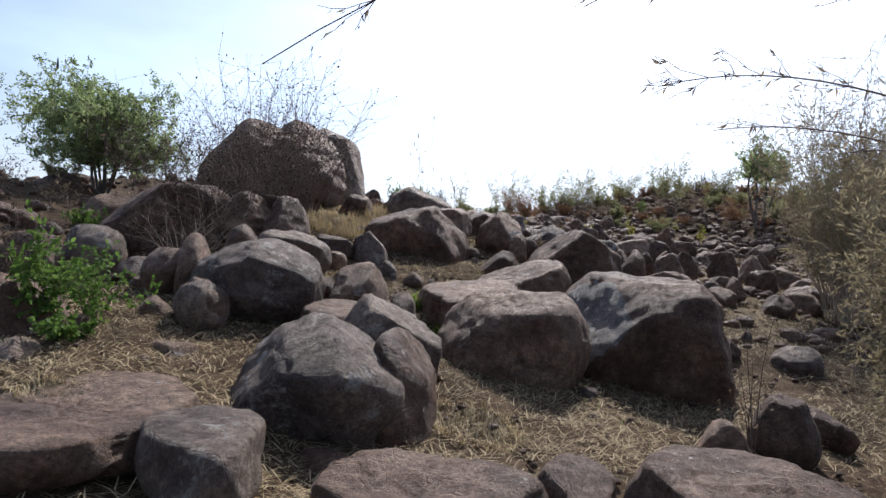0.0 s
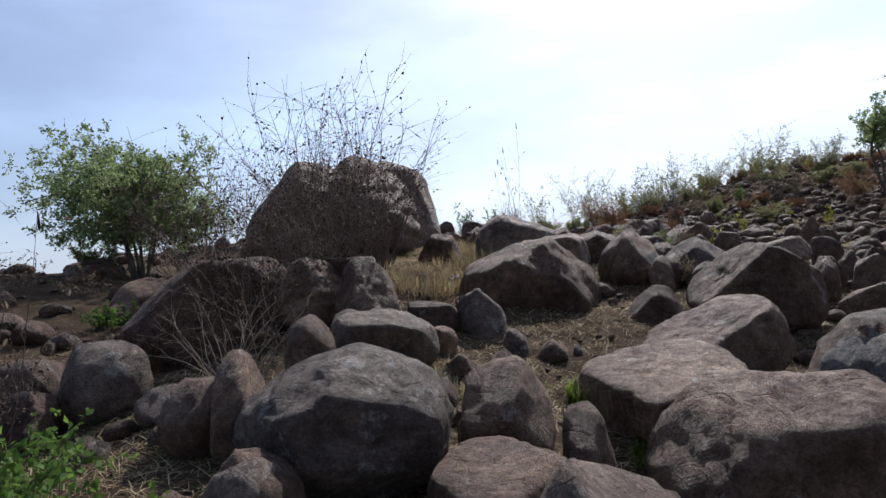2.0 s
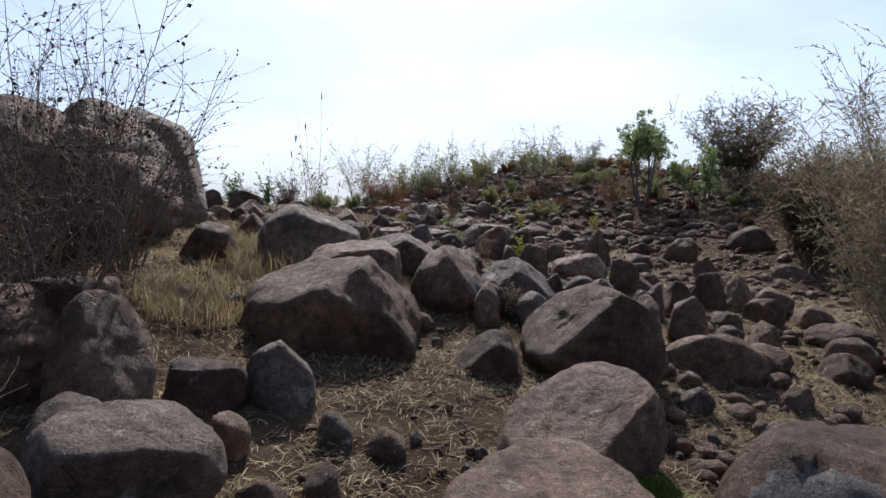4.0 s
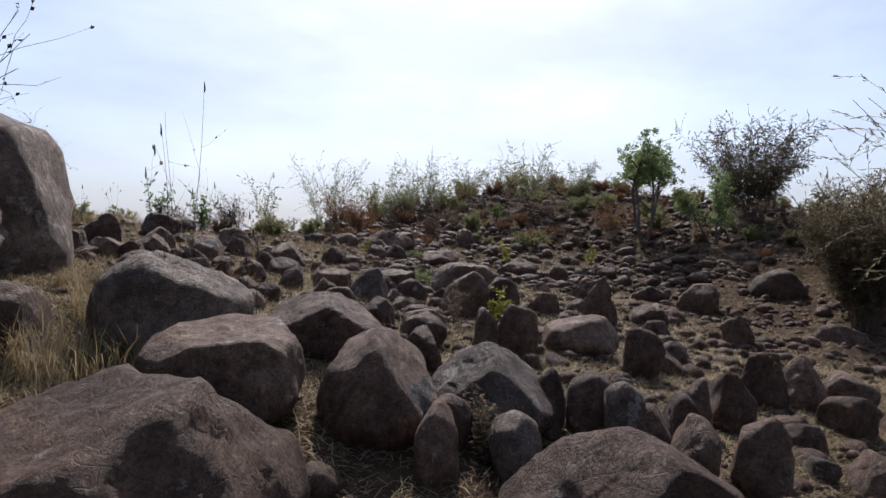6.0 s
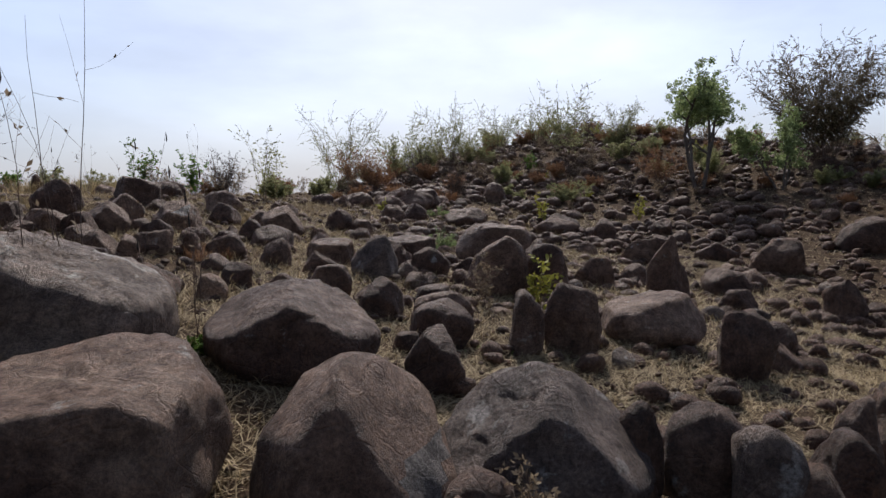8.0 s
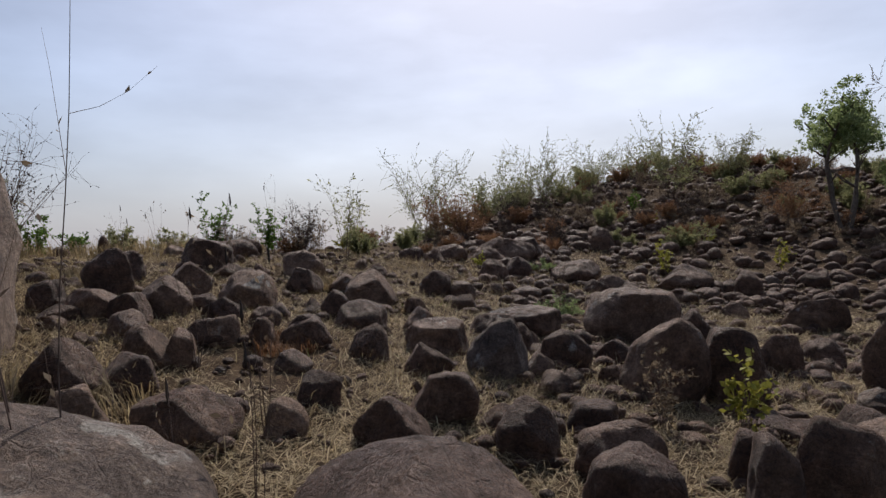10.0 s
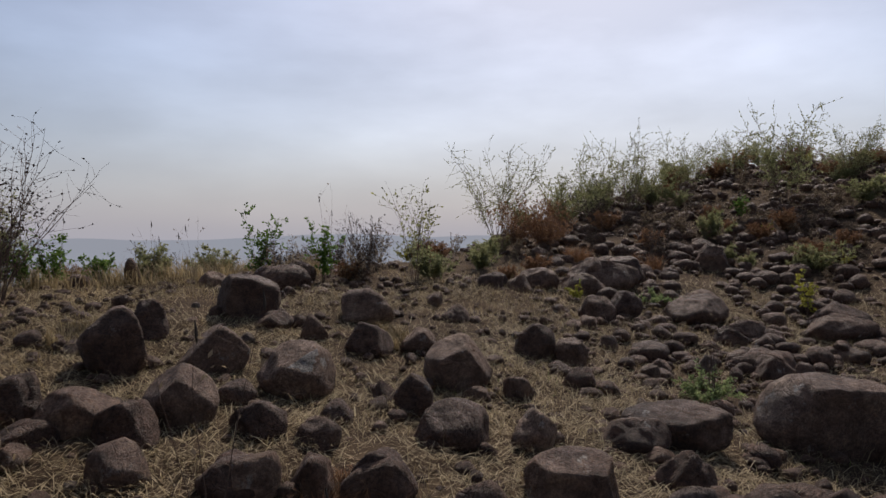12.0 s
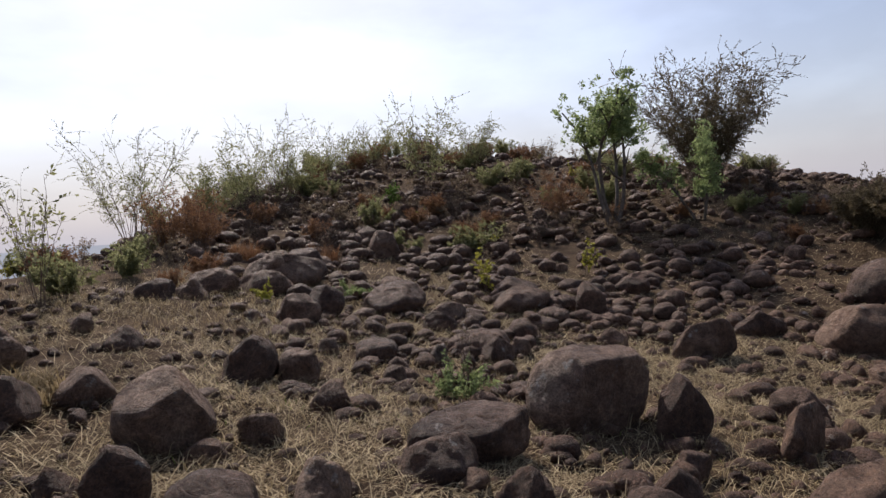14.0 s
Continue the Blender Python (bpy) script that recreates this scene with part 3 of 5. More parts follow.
boulder(5.32, 10.60, 1.49, 0.54, 0.39, 0.58, -29, "block")
boulder(5.85, 10.60, 1.45, 0.57, 0.39, 0.59, -17, "wedge")
boulder(2.43, 9.75, 1.63, 0.25, 0.31, 0.49, -8, "cobble")
boulder(3.11, 8.90, 1.36, 0.40, 0.50, 0.56, -19, "cobble")
boulder(2.99, 9.20, 1.44, 0.33, 0.40, 0.49, -15, "cobble")
boulder(3.70, 8.90, 1.29, 0.48, 0.54, 0.57, -30, "cobble")
boulder(1.83, 9.00, 1.53, 0.34, 0.54, 0.45, -9, "cobble")
boulder(1.25, 8.90, 1.58, 0.23, 0.44, 0.50, -44, "cobble")
boulder(1.47, 9.30, 1.65, 0.25, 0.40, 0.39, -42, "cobble")
boulder(2.60, 11.60, 1.96, 0.29, 0.25, 0.51, -6, "cobble")
boulder(3.02, 11.70, 1.92, 0.47, 0.38, 0.58, -14, "cobble")
boulder(1.98, 11.80, 2.07, 0.51, 0.46, 0.37, -34, "cobble")
boulder(1.62, 12.40, 2.16, 0.39, 0.34, 0.36, -1, "cobble")
boulder(3.07, 13.60, 2.16, 0.70, 0.45, 0.66, -35, "cobble")
boulder(3.60, 13.50, 2.09, 0.51, 0.32, 0.66, -36, "cobble")
boulder(5.37, 13.90, 1.94, 0.56, 0.29, 0.84, -1, "cobble")
boulder(4.35, 11.30, 1.70, 0.46, 0.34, 0.57, -7, "cobble")
boulder(3.93, 9.90, 1.49, 0.26, 0.25, 0.48, -16, "cobble")
boulder(4.37, 10.00, 1.47, 0.47, 0.40, 0.53, -19, "cobble")
boulder(1.40, 14.57, 2.49, 0.58, 0.43, 0.33, -6, "carved", ROCK, "square-cut brown boulder with a flat top", cuts=((0.0, -0.3, 0.95, 0.62), (0.95, -0.25, 0.1, 0.66), (-0.1, -0.98, 0.1, 0.62), (-0.9, -0.3, 0.2, 0.8)))
boulder(1.75, 13.87, 2.36, 0.52, 0.30, 0.50, -8, "carved", ROCK_GREY, "tilted grey wedge of rock in straw", lean=14, cuts=((-0.6, -0.5, 0.6, 0.5), (0.8, -0.3, 0.5, 0.6), (0.1, -0.97, 0.1, 0.66)))
boulder(3.83, 15.78, 2.32, 1.09, 0.48, 0.63, -10, "carved", ROCK, "long low brown boulder lying in straw", cuts=((0.05, -0.1, 0.99, 0.6), (0.1, -0.97, -0.1, 0.66), (-0.8, -0.3, 0.5, 0.7)))
boulder(4.24, 15.27, 2.21, 0.51, 0.26, 0.50, -14, "block")
boulder(2.47, 15.57, 2.47, 0.85, 0.46, 0.32, -20, "carved", ROCK_DARK, "flat dark slab sunk in straw", cuts=((0.0, -0.2, 0.97, 0.42), (0.8, -0.6, 0.1, 0.75)))
boulder(0.88, 16.51, 2.79, 0.61, 0.47, 0.46, 6, "carved", ROCK, "brown boulder with a clean broken face", cuts=((0.8, -0.3, 0.5, 0.62), (-0.4, -0.3, 0.86, 0.66), (0.0, -0.98, 0.1, 0.7)))
boulder(-0.43, 15.90, 2.87, 0.59, 0.47, 0.41, 10, "carved", ROCK, "brown boulder with a pale sloping face", cuts=((-0.1, -0.35, 0.93, 0.6), (0.85, -0.4, 0.2, 0.7), (-0.8, -0.3, 0.5, 0.75)), face=(0.2, -0.6, 0.77, 0.66))
boulder(-1.08, 15.21, 2.86, 0.49, 0.39, 0.42, 20, "carved", ROCK, "rounded brown boulder split at its top", cuts=((0.6, -0.4, 0.7, 0.66), (-0.6, -0.2, 0.78, 0.75), (0.1, -0.97, 0.1, 0.75)))
boulder(-1.24, 17.97, 3.24, 0.69, 0.55, 0.46, 14, "carved", ROCK_DARK, "dark square boulder with steep sides", cuts=((0.2, -0.1, 0.97, 0.65), (0.0, -0.98, 0.1, 0.66), (-0.9, -0.3, 0.2, 0.7)))
boulder(-1.88, 16.08, 3.06, 0.56, 0.46, 0.54, -24, "cobble")
boulder(-1.15, 16.27, 3.00, 0.62, 0.50, 0.41, -10, "wedge")
boulder(0.05, 17.09, 2.98, 0.49, 0.38, 0.31, -18, "cobble")
boulder(0.49, 15.77, 2.74, 0.32, 0.25, 0.31, -20, "cobble")
boulder(0.73, 15.26, 2.65, 0.56, 0.43, 0.33, -3, "cobble")
boulder(1.33, 15.35, 2.59, 0.35, 0.27, 0.29, 11, "block")
boulder(2.09, 15.41, 2.50, 0.53, 0.39, 0.26, -8, "cobble")
boulder(4.43, 17.77, 2.53, 0.65, 0.47, 0.30, -14, "dome")
boulder(-0.56, 15.08, 2.78, 0.41, 0.33, 0.26, -2, "block")
boulder(-0.16, 14.99, 2.72, 0.36, 0.28, 0.23, -22, "dome")
boulder(-0.55, 14.47, 2.71, 0.36, 0.29, 0.19, -13, "cobble")
boulder(-1.28, 14.79, 2.83, 0.38, 0.31, 0.30, -2, "block")
boulder(-2.00, 14.99, 2.93, 0.30, 0.25, 0.33, -17, "wedge")
boulder(-1.15, 14.37, 2.76, 0.33, 0.27, 0.25, 8, "block")
boulder(0.24, 14.40, 2.61, 0.43, 0.34, 0.28, -16, "cobble")
boulder(-1.91, 16.92, 3.17, 0.35, 0.29, 0.38, -22, "block")
boulder(-0.47, 17.28, 3.06, 0.29, 0.23, 0.30, 7, "cobble")
boulder(0.58, 17.36, 2.95, 0.43, 0.34, 0.27, 20, "cobble")
boulder(1.78, 17.50, 2.82, 0.48, 0.36, 0.38, 8, "block")
boulder(2.14, 17.41, 2.76, 0.37, 0.28, 0.27, -18, "cobble")
boulder(2.02, 16.61, 2.66, 0.34, 0.26, 0.24, 12, "dome")
boulder(4.93, 19.03, 2.70, 0.50, 0.36, 0.26, -1, "block")
boulder(6.61, 19.63, 2.71, 0.92, 0.65, 0.38, 0, "block")
boulder(3.48, 19.59, 2.95, 0.48, 0.36, 0.39, -21, "wedge")
boulder(4.56, 19.71, 2.86, 0.94, 0.69, 0.38, 20, "block")
boulder(0.02, 18.21, 3.14, 0.64, 0.50, 0.38, -16, "cobble")
boulder(-0.82, 15.60, 2.88, 0.30, 0.25, 0.19, 16, "block")
boulder(0.25, 15.96, 2.80, 0.22, 0.20, 0.18, -24, "wedge")
boulder(1.01, 16.18, 2.73, 0.26, 0.20, 0.14, 4, "cobble")
boulder(1.38, 16.28, 2.70, 0.29, 0.23, 0.22, -19, "cobble")
boulder(2.21, 14.79, 2.41, 0.35, 0.26, 0.29, -22, "dome")
boulder(-0.11, 14.44, 2.65, 0.27, 0.21, 0.25, -25, "wedge")
boulder(-1.83, 14.72, 2.88, 0.38, 0.32, 0.18, -7, "dome")
boulder(3.46, 21.26, 3.27, 0.66, 0.50, 0.48, 2, "wedge")
boulder(4.23, 21.71, 3.29, 0.69, 0.52, 0.46, -16, "block")
boulder(-3.10, 19.57, 3.48, 0.23, 0.20, 0.38, -10, "dome")
boulder(-3.56, 19.05, 3.47, 0.33, 0.28, 0.21, 4, "cobble")
boulder(-2.03, 19.39, 3.44, 0.36, 0.29, 0.24, -1, "cobble")
boulder(-0.99, 20.06, 3.44, 0.43, 0.35, 0.35, -15, "dome")
boulder(1.03, 18.42, 3.05, 0.33, 0.26, 0.24, -8, "cobble")
boulder(2.56, 20.81, 3.27, 0.62, 0.48, 0.36, -7, "cobble")
boulder(4.77, 17.61, 2.47, 0.26, 0.20, 0.21, -17, "cobble")
boulder(4.72, 16.66, 2.34, 0.55, 0.39, 0.25, 7, "cobble")
boulder(1.79, 20.51, 3.29, 0.47, 0.36, 0.27, -26, "cobble")
boulder(-0.93, 17.58, 3.16, 0.43, 0.35, 0.20, -2, "wedge")
boulder(0.77, 14.09, 2.51, 0.34, 0.23, 0.32, -9, "cobble")
boulder(1.21, 13.83, 2.42, 0.43, 0.27, 0.31, 11, "cobble")
boulder(2.47, 14.22, 2.31, 0.45, 0.25, 0.37, -22, "dome")
boulder(0.27, 14.45, 2.61, 0.41, 0.32, 0.29, 8, "dome")
boulder(-0.46, 14.37, 2.68, 0.35, 0.30, 0.25, 11, "cobble")
boulder(-0.09, 14.37, 2.64, 0.22, 0.20, 0.27, 19, "dome")
boulder(-0.61, 13.68, 2.62, 0.24, 0.21, 0.30, 20, "cobble")
boulder(0.20, 13.73, 2.53, 0.29, 0.22, 0.17, -14, "wedge")
boulder(2.21, 14.81, 2.41, 0.41, 0.25, 0.26, -13, "cobble")
boulder(3.06, 14.51, 2.27, 0.41, 0.22, 0.27, 9, "block")
boulder(3.64, 14.80, 2.23, 0.34, 0.20, 0.21, 13, "cobble")
boulder(2.77, 13.82, 2.23, 0.34, 0.20, 0.20, -14, "block")
boulder(3.15, 14.08, 2.21, 0.27, 0.20, 0.26, 20, "cobble")
boulder(2.13, 13.88, 2.32, 0.28, 0.20, 0.23, -2, "block")
boulder(4.39, 17.58, 2.51, 0.56, 0.34, 0.30, -2, "block")
boulder(6.25, 19.14, 2.63, 1.03, 0.60, 0.40, 7, "cobble")
boulder(4.76, 14.65, 2.08, 0.61, 0.20, 0.41, 2, "block")
boulder(3.76, 21.26, 3.24, 1.11, 0.75, 0.49, 1, "block")
boulder(6.77, 16.65, 2.19, 0.86, 0.29, 0.44, -24, "block")
boulder(8.28, 16.76, 2.20, 0.77, 0.23, 0.35, -23, "block")
boulder(-0.81, 13.67, 2.64, 0.41, 0.36, 0.34, -4, "wedge")
boulder(-1.07, 12.91, 2.57, 0.48, 0.42, 0.39, 13, "block")
boulder(-0.79, 13.08, 2.56, 0.43, 0.37, 0.26, 19, "wedge")
boulder(-0.28, 12.44, 2.42, 0.58, 0.48, 0.28, -4, "wedge")
boulder(-0.79, 12.31, 2.46, 0.37, 0.33, 0.33, 3, "cobble")
boulder(0.85, 12.44, 2.29, 0.46, 0.35, 0.31, 11, "wedge")
boulder(1.20, 12.93, 2.32, 0.47, 0.35, 0.31, -5, "block")
boulder(0.41, 13.04, 2.42, 0.34, 0.27, 0.26, -15, "dome")
boulder(0.25, 12.50, 2.37, 0.26, 0.21, 0.25, 3, "block")
boulder(3.60, 12.83, 2.01, 0.62, 0.39, 0.21, -22, "cobble")
boulder(2.14, 12.69, 2.17, 0.35, 0.24, 0.25, -1, "cobble")
boulder(-2.05, 15.00, 2.94, 0.32, 0.29, 0.31, 20, "cobble")
boulder(-1.63, 14.97, 2.89, 0.50, 0.44, 0.29, -8, "cobble")
boulder(1.54, 12.76, 2.25, 0.29, 0.21, 0.18, -4, "block")
boulder(-0.53, 14.38, 2.69, 0.41, 0.35, 0.22, 2, "block")
boulder(1.55, 12.49, 2.22, 0.36, 0.26, 0.13, -14, "cobble")
boulder(-3.83, 3.99, 1.23, 0.55, 0.49, 0.36, 40, "dome")
boulder(-3.73, 5.44, 1.49, 0.72, 0.64, 0.57, 33, "dome")
boulder(-3.73, 3.27, 1.06, 0.59, 0.53, 0.27, 43, "dome")
boulder(3.16, 3.76, 0.05, 0.52, 0.37, 0.33, -36, "dome")
boulder(3.49, 2.62, -0.13, 0.34, 0.27, 0.31, -45, "block")
boulder(3.99, 5.72, 0.40, 0.61, 0.55, 0.34, -34, "block")
boulder(2.08, 12.18, 2.06, 0.54, 0.43, 0.34, -16, "dome")
boulder(2.83, 12.09, 1.97, 0.30, 0.27, 0.37, -23, "dome")
boulder(4.75, 11.56, 1.66, 0.54, 0.48, 0.36, -39, "dome")
boulder(5.74, 10.00, 1.32, 0.55, 0.49, 0.41, -53, "dome")
boulder(6.42, 9.81, 1.24, 0.61, 0.55, 0.38, -57, "dome")
boulder(6.00, 8.99, 1.11, 0.80, 0.64, 0.37, -60, "dome")
boulder(5.65, 8.46, 1.01, 0.62, 0.56, 0.36, -62, "dome")
boulder(4.86, 9.65, 1.32, 0.42, 0.29, 0.26, -50, "dome")
boulder(4.71, 8.85, 1.16, 0.41, 0.33, 0.40, -54, "wedge")
boulder(4.97, 8.00, 0.94, 0.58, 0.46, 0.37, -62, "dome")
boulder(4.30, 8.37, 1.07, 0.59, 0.47, 0.32, -55, "block")
boulder(11.10, 16.30, 2.24, 1.19, 0.95, 0.75, -50, "dome")
boulder(-1.55, 10.46, 2.19, 0.75, 0.60, 0.53, 23, "block")
boulder(-1.19, 19.66, 3.36, 0.82, 0.66, 0.40, 7, "dome")
boulder(9.47, 13.33, 1.70, 0.75, 0.45, 0.38, -54, "dome")
boulder(4.20, 12.90, 1.91, 0.37, 0.33, 0.28, -31, "dome")
boulder(5.27, 12.02, 1.68, 0.36, 0.32, 0.34, -41, "dome")
boulder(7.31, 13.21, 1.69, 0.49, 0.39, 0.56, -47, "wedge")
boulder(6.46, 10.58, 1.38, 0.59, 0.53, 0.44, -57, "dome")
boulder(3.18, 20.75, 3.13, 0.83, 0.58, 0.39, -19, "block")
boulder(3.01, 19.25, 2.90, 0.48, 0.38, 0.39, -21, "dome")
boulder(4.55, 18.75, 2.65, 0.44, 0.35, 0.28, -42, "dome")
boulder(8.56, 15.77, 2.02, 0.92, 0.64, 0.62, -75, "wedge")
boulder(5.66, 15.08, 2.03, 0.50, 0.40, 0.32, -73, "block")
boulder(6.64, 14.49, 1.89, 0.67, 0.54, 0.41, -80, "dome")
boulder(6.11, 13.64, 1.83, 0.50, 0.40, 0.30, -85, "block")
boulder(6.09, 17.43, 2.31, 0.40, 0.32, 0.28, -58, "dome")
boulder(8.62, 19.04, 2.57, 0.56, 0.45, 0.40, -60, "dome")
boulder(2.16, 20.42, 3.20, 0.41, 0.29, 0.33, -17, "block")
boulder(6.28, 22.71, 3.36, 0.60, 0.48, 0.53, -37, "dome")
boulder(7.54, 15.01, 1.92, 0.50, 0.40, 0.31, -78, "dome")
boulder(7.10, 18.59, 2.45, 0.44, 0.35, 0.54, -41, "dome")

# ---- scattered stones ----
TAKEN = [(o.location.x, o.location.y, max(o.dimensions.x, o.dimensions.y) * 0.5) for o in scene.objects if o.name.startswith(("boulder", "stone"))]
taken = np.array(TAKEN)
sr = np.random.RandomState(31)


def free_spot(x, y, r):
    return (np.hypot(taken[:, 0] - x, taken[:, 1] - y) > taken[:, 2] * 0.8 + r).all()


SHAPES = [stone_mesh(("cobble", "block", "cobble", "wedge")[k % 4], 1.0, 0.85 + 0.05 * (k % 3), 0.62 + 0.06 * (k % 4), 700 + k, 3, (ROCK, ROCK_DARK, ROCK_GREY)[k % 3]) for k in range(14)]


def scatter(count, x0, x1, y0, y1, small, large, far=False):
    made = 0
    for _ in range(count * 4):
        x, y, s = sr.uniform(x0, x1), sr.uniform(y0, y1), small * (large / small) ** (sr.rand() ** 1.7)
        if made < count and free_spot(x, y, s * 0.42):
            ob = new("stone", SHAPES[sr.randint(len(SHAPES))])
            ob.matrix_basis = pose(x, y, float(ground_z(x, y)) - 0.06 * s, sr.uniform(-14, 14), sr.uniform(-14, 14), sr.uniform(0, 360)) @ Matrix.Diagonal((s, s, s * sr.uniform(0.8, 1.15), 1))
            tagged(ob, "small dark brown stone lying in dry straw", "stone", "loose stones of the hillside")
            made += 1


scatter(84, 1.6, 9, 6.43, 15.11, 0.10, 0.36)
scatter(60, -2.6, 6, 13.25, 19.45, 0.08, 0.26)
scatter(60, -3.5, 4, 1.47, 9.53, 0.1, 0.3)
scatter(18, -6, -2.7, 2.09, 9.53, 0.15, 0.5)
scatter(10, 8, 14, 9.53, 21.93, 0.2, 0.5)


def joined_stones(name, count, x0, x1, y0, y1, small, large, label):
    dirs, faces = sphere(2)
    faces = np.array(faces)
    vs, fs = [], []
    for k in range(count):
        x, y, s = sr.uniform(x0, x1), sr.uniform(y0, y1), small * (large / small) ** (sr.rand() ** 1.5)
        normals = sr.randn(9, 3)
        normals /= np.linalg.norm(normals, axis=1)[:, None]
        reach = sr.uniform(0.55, 0.95, 9)
        r = (np.maximum(dirs @ normals.T / reach, 0) ** 16).sum(1) + 1
        co = dirs * (r ** (-1 / 16))[:, None] * np.array((0.5, 0.42, 0.34)) * s * sr.uniform(0.8, 1.2, 3)
        a = sr.uniform(0, 6.3)
        turn = np.array([[math.cos(a), -math.sin(a), 0], [math.sin(a), math.cos(a), 0], [0, 0, 1]])
        fs.append(faces + len(dirs) * k)
        vs.append(co @ turn.T + (x, y, float(hill(x, y)) + 0.12 * s))
    me = bpy.data.meshes.new(name)
    me.from_pydata(np.concatenate(vs).tolist(), [], np.concatenate(fs).tolist())
    me.shade_smooth()
    me.materials.append(ROCK_DARK)
    tagged(new(name, me), label, "stones", kind="stuff")


joined_stones("hill_stones", 3300, 3, 20, 17.59, 31.85, 0.1, 0.5, "many dark brown stones strewn over the upper hillside")
joined_stones("slope_stones", 3600, 1.8, 12, 6.18, 19.45, 0.05, 0.33, "many small brown stones strewn over the lower slope")
joined_stones("ridge_stones", 540, -4, 4, 16.35, 26.89, 0.06, 0.3, "many brown stones along the ridge")
joined_stones("bank_stones", 312, -11, -3, 4.57, 15.73, 0.1, 0.6, "brown stones on the bank beside the great rock")
joined_stones("plateau_stones", 1080, -4, 6.5, 12.01, 20.69, 0.05, 0.2, "many small brown stones strewn over the plateau")
joined_stones("pebbles", 3120, -3, 7, -0.39, 20.69, 0.025, 0.1, "brown pebbles and rock chips in the straw")


# ---- straw and grass ----
def blades(name, spots, length, width, up, material, seed, label, parent=None, bend=0.4):
    """Thin bent blades at spots of (x, y, z), rising by up (0 flat, 1 upright)."""
    rng = np.random.RandomState(seed)
    n = len(spots)
    a = rng.uniform(0, 2 * np.pi, n)
    rise = np.clip(up + rng.normal(0, 0.16, n), 0.02, 1.45)
    size = length * rng.uniform(0.4, 1.3, n)
    flat = np.stack([np.cos(a), np.sin(a), 0 * a], -1)
    side = np.stack([-np.sin(a), np.cos(a), 0 * a], -1) * (width * rng.uniform(0.6, 1.4, n))[:, None]
    first = flat * np.cos(rise)[:, None] + np.array((0, 0, 1)) * np.sin(rise)[:, None]
    late = rise - bend * rng.uniform(0.3, 1.4, n)
    then = flat * np.cos(late)[:, None] + np.array((0, 0, 1)) * np.sin(late)[:, None]
    p0 = spots + np.array((0, 0, 0.004))
    p1 = p0 + first * (size * 0.5)[:, None]
    p2 = p1 + then * (size * 0.5)[:, None]
    vs = np.stack([p0 - side / 2, p0 + side / 2, p1 + side / 2, p1 - side / 2, p2], 1).reshape(-1, 3)
    base = np.arange(n)[:, None] * 5
    me = bpy.data.meshes.new(name)
    me.vertices.add(5 * n)
    me.vertices.foreach_set("co", vs.astype(np.float32).ravel())
    me.loops.add(7 * n)
    me.loops.foreach_set("vertex_index", (base + [0, 1, 2, 3, 3, 2, 4]).astype(np.int32).ravel())
    me.polygons.add(2 * n)
    me.polygons.foreach_set("loop_start", (np.arange(n)[:, None] * 7 + [0, 4]).astype(np.int32).ravel())
    me.update(calc_edges=True)
    me.materials.append(material)
    ob = new(name, me)
    if parent:
        ob.parent = parent
    elif label:
        tagged(ob, label, "grass", kind="stuff")
    return ob


def spread(count, x0, x1, y0, y1, seed, patch=1.0, keep=0.0):
    """Spots on the ground, thick where the patches are."""
    rng = np.random.RandomState(seed)
    x, y = rng.uniform(x0, x1, count), rng.uniform(y0, y1, count)
    on = lumps(x + 40, y, patch) + 0.5 * lumps(x, y + 70, patch * 0.35) + rng.uniform(-0.5, 0.5, count) > keep
    edge = np.minimum(np.minimum(x - x0, x1 - x), np.minimum(y - y0, y1 - y)) / (0.22 * min(x1 - x0, y1 - y0))
    on &= edge > rng.rand(count) ** 1.5
    x, y = x[on], y[on]
    return np.stack([x, y, ground_z(x, y)], -1)


blades("straw", spread(218500, -5.5, 7, -2.25, 13.25, 1, 0.9, -0.4), 0.15, 0.005, 0.24, STRAW, 2, "pale dry straw strewn between the boulders")
blades("straw", spread(290000, -6, 9, 8.91, 21.93, 3, 1.1, -0.35), 0.16, 0.0046, 0.34, STRAW, 4, "pale dry straw strewn over the stony slope")
blades("straw", spread(69000, 1.5, 8, 6.43, 13.25, 21, 0.8, -0.3), 0.13, 0.0042, 0.24, STRAW, 22, "pale dry straw between the stones of the slope")
blades("litter", spread(149500, -5.5, 9, -2.25, 21.31, 5, 0.7, -0.4), 0.07, 0.007, 0.08, LITTER, 6, "brown dead leaves and stalks on the soil")
blades("straw", spread(69000, 5, 18, 7.05, 29.37, 7, 1.6, -0.1), 0.16, 0.009, 0.2, STRAW, 8, "dry straw between the stones of the upper slope")
blades("dry_grass", spread(70000, -6, 8, 9.53, 24.41, 9, 1.3, -0.1), 0.17, 0.004, 0.85, GOLD, 10, "short dry yellow grass between the stones", bend=0.8)
blades("green_grass", spread(8050, -4, 6, 2.09, 20.69, 11, 0.8, 0.75), 0.09, 0.004, 0.8, GRASS, 12, "thin green grass shoots between the stones")


def tuft(x, y, height, wide, count, material, label, category="grass"):
    """A tuft of standing grass."""
    seed = int(abs(x * 731 + y * 377)) % 9999
    rng = np.random.RandomState(seed)
    height *= 0.7
    r, a = wide * 0.5 * np.sqrt(rng.rand(count)), rng.uniform(0, 6.3, count)
    px, py = x + r * np.cos(a), y + r * np.sin(a)
    ob = blades("grass_tuft", np.stack([px, py, ground_z(px, py) - 0.01], -1), height, 0.006, 1.15, material, seed, "", bend=0.9)
    return tagged(ob, label, category, "grass tufts")


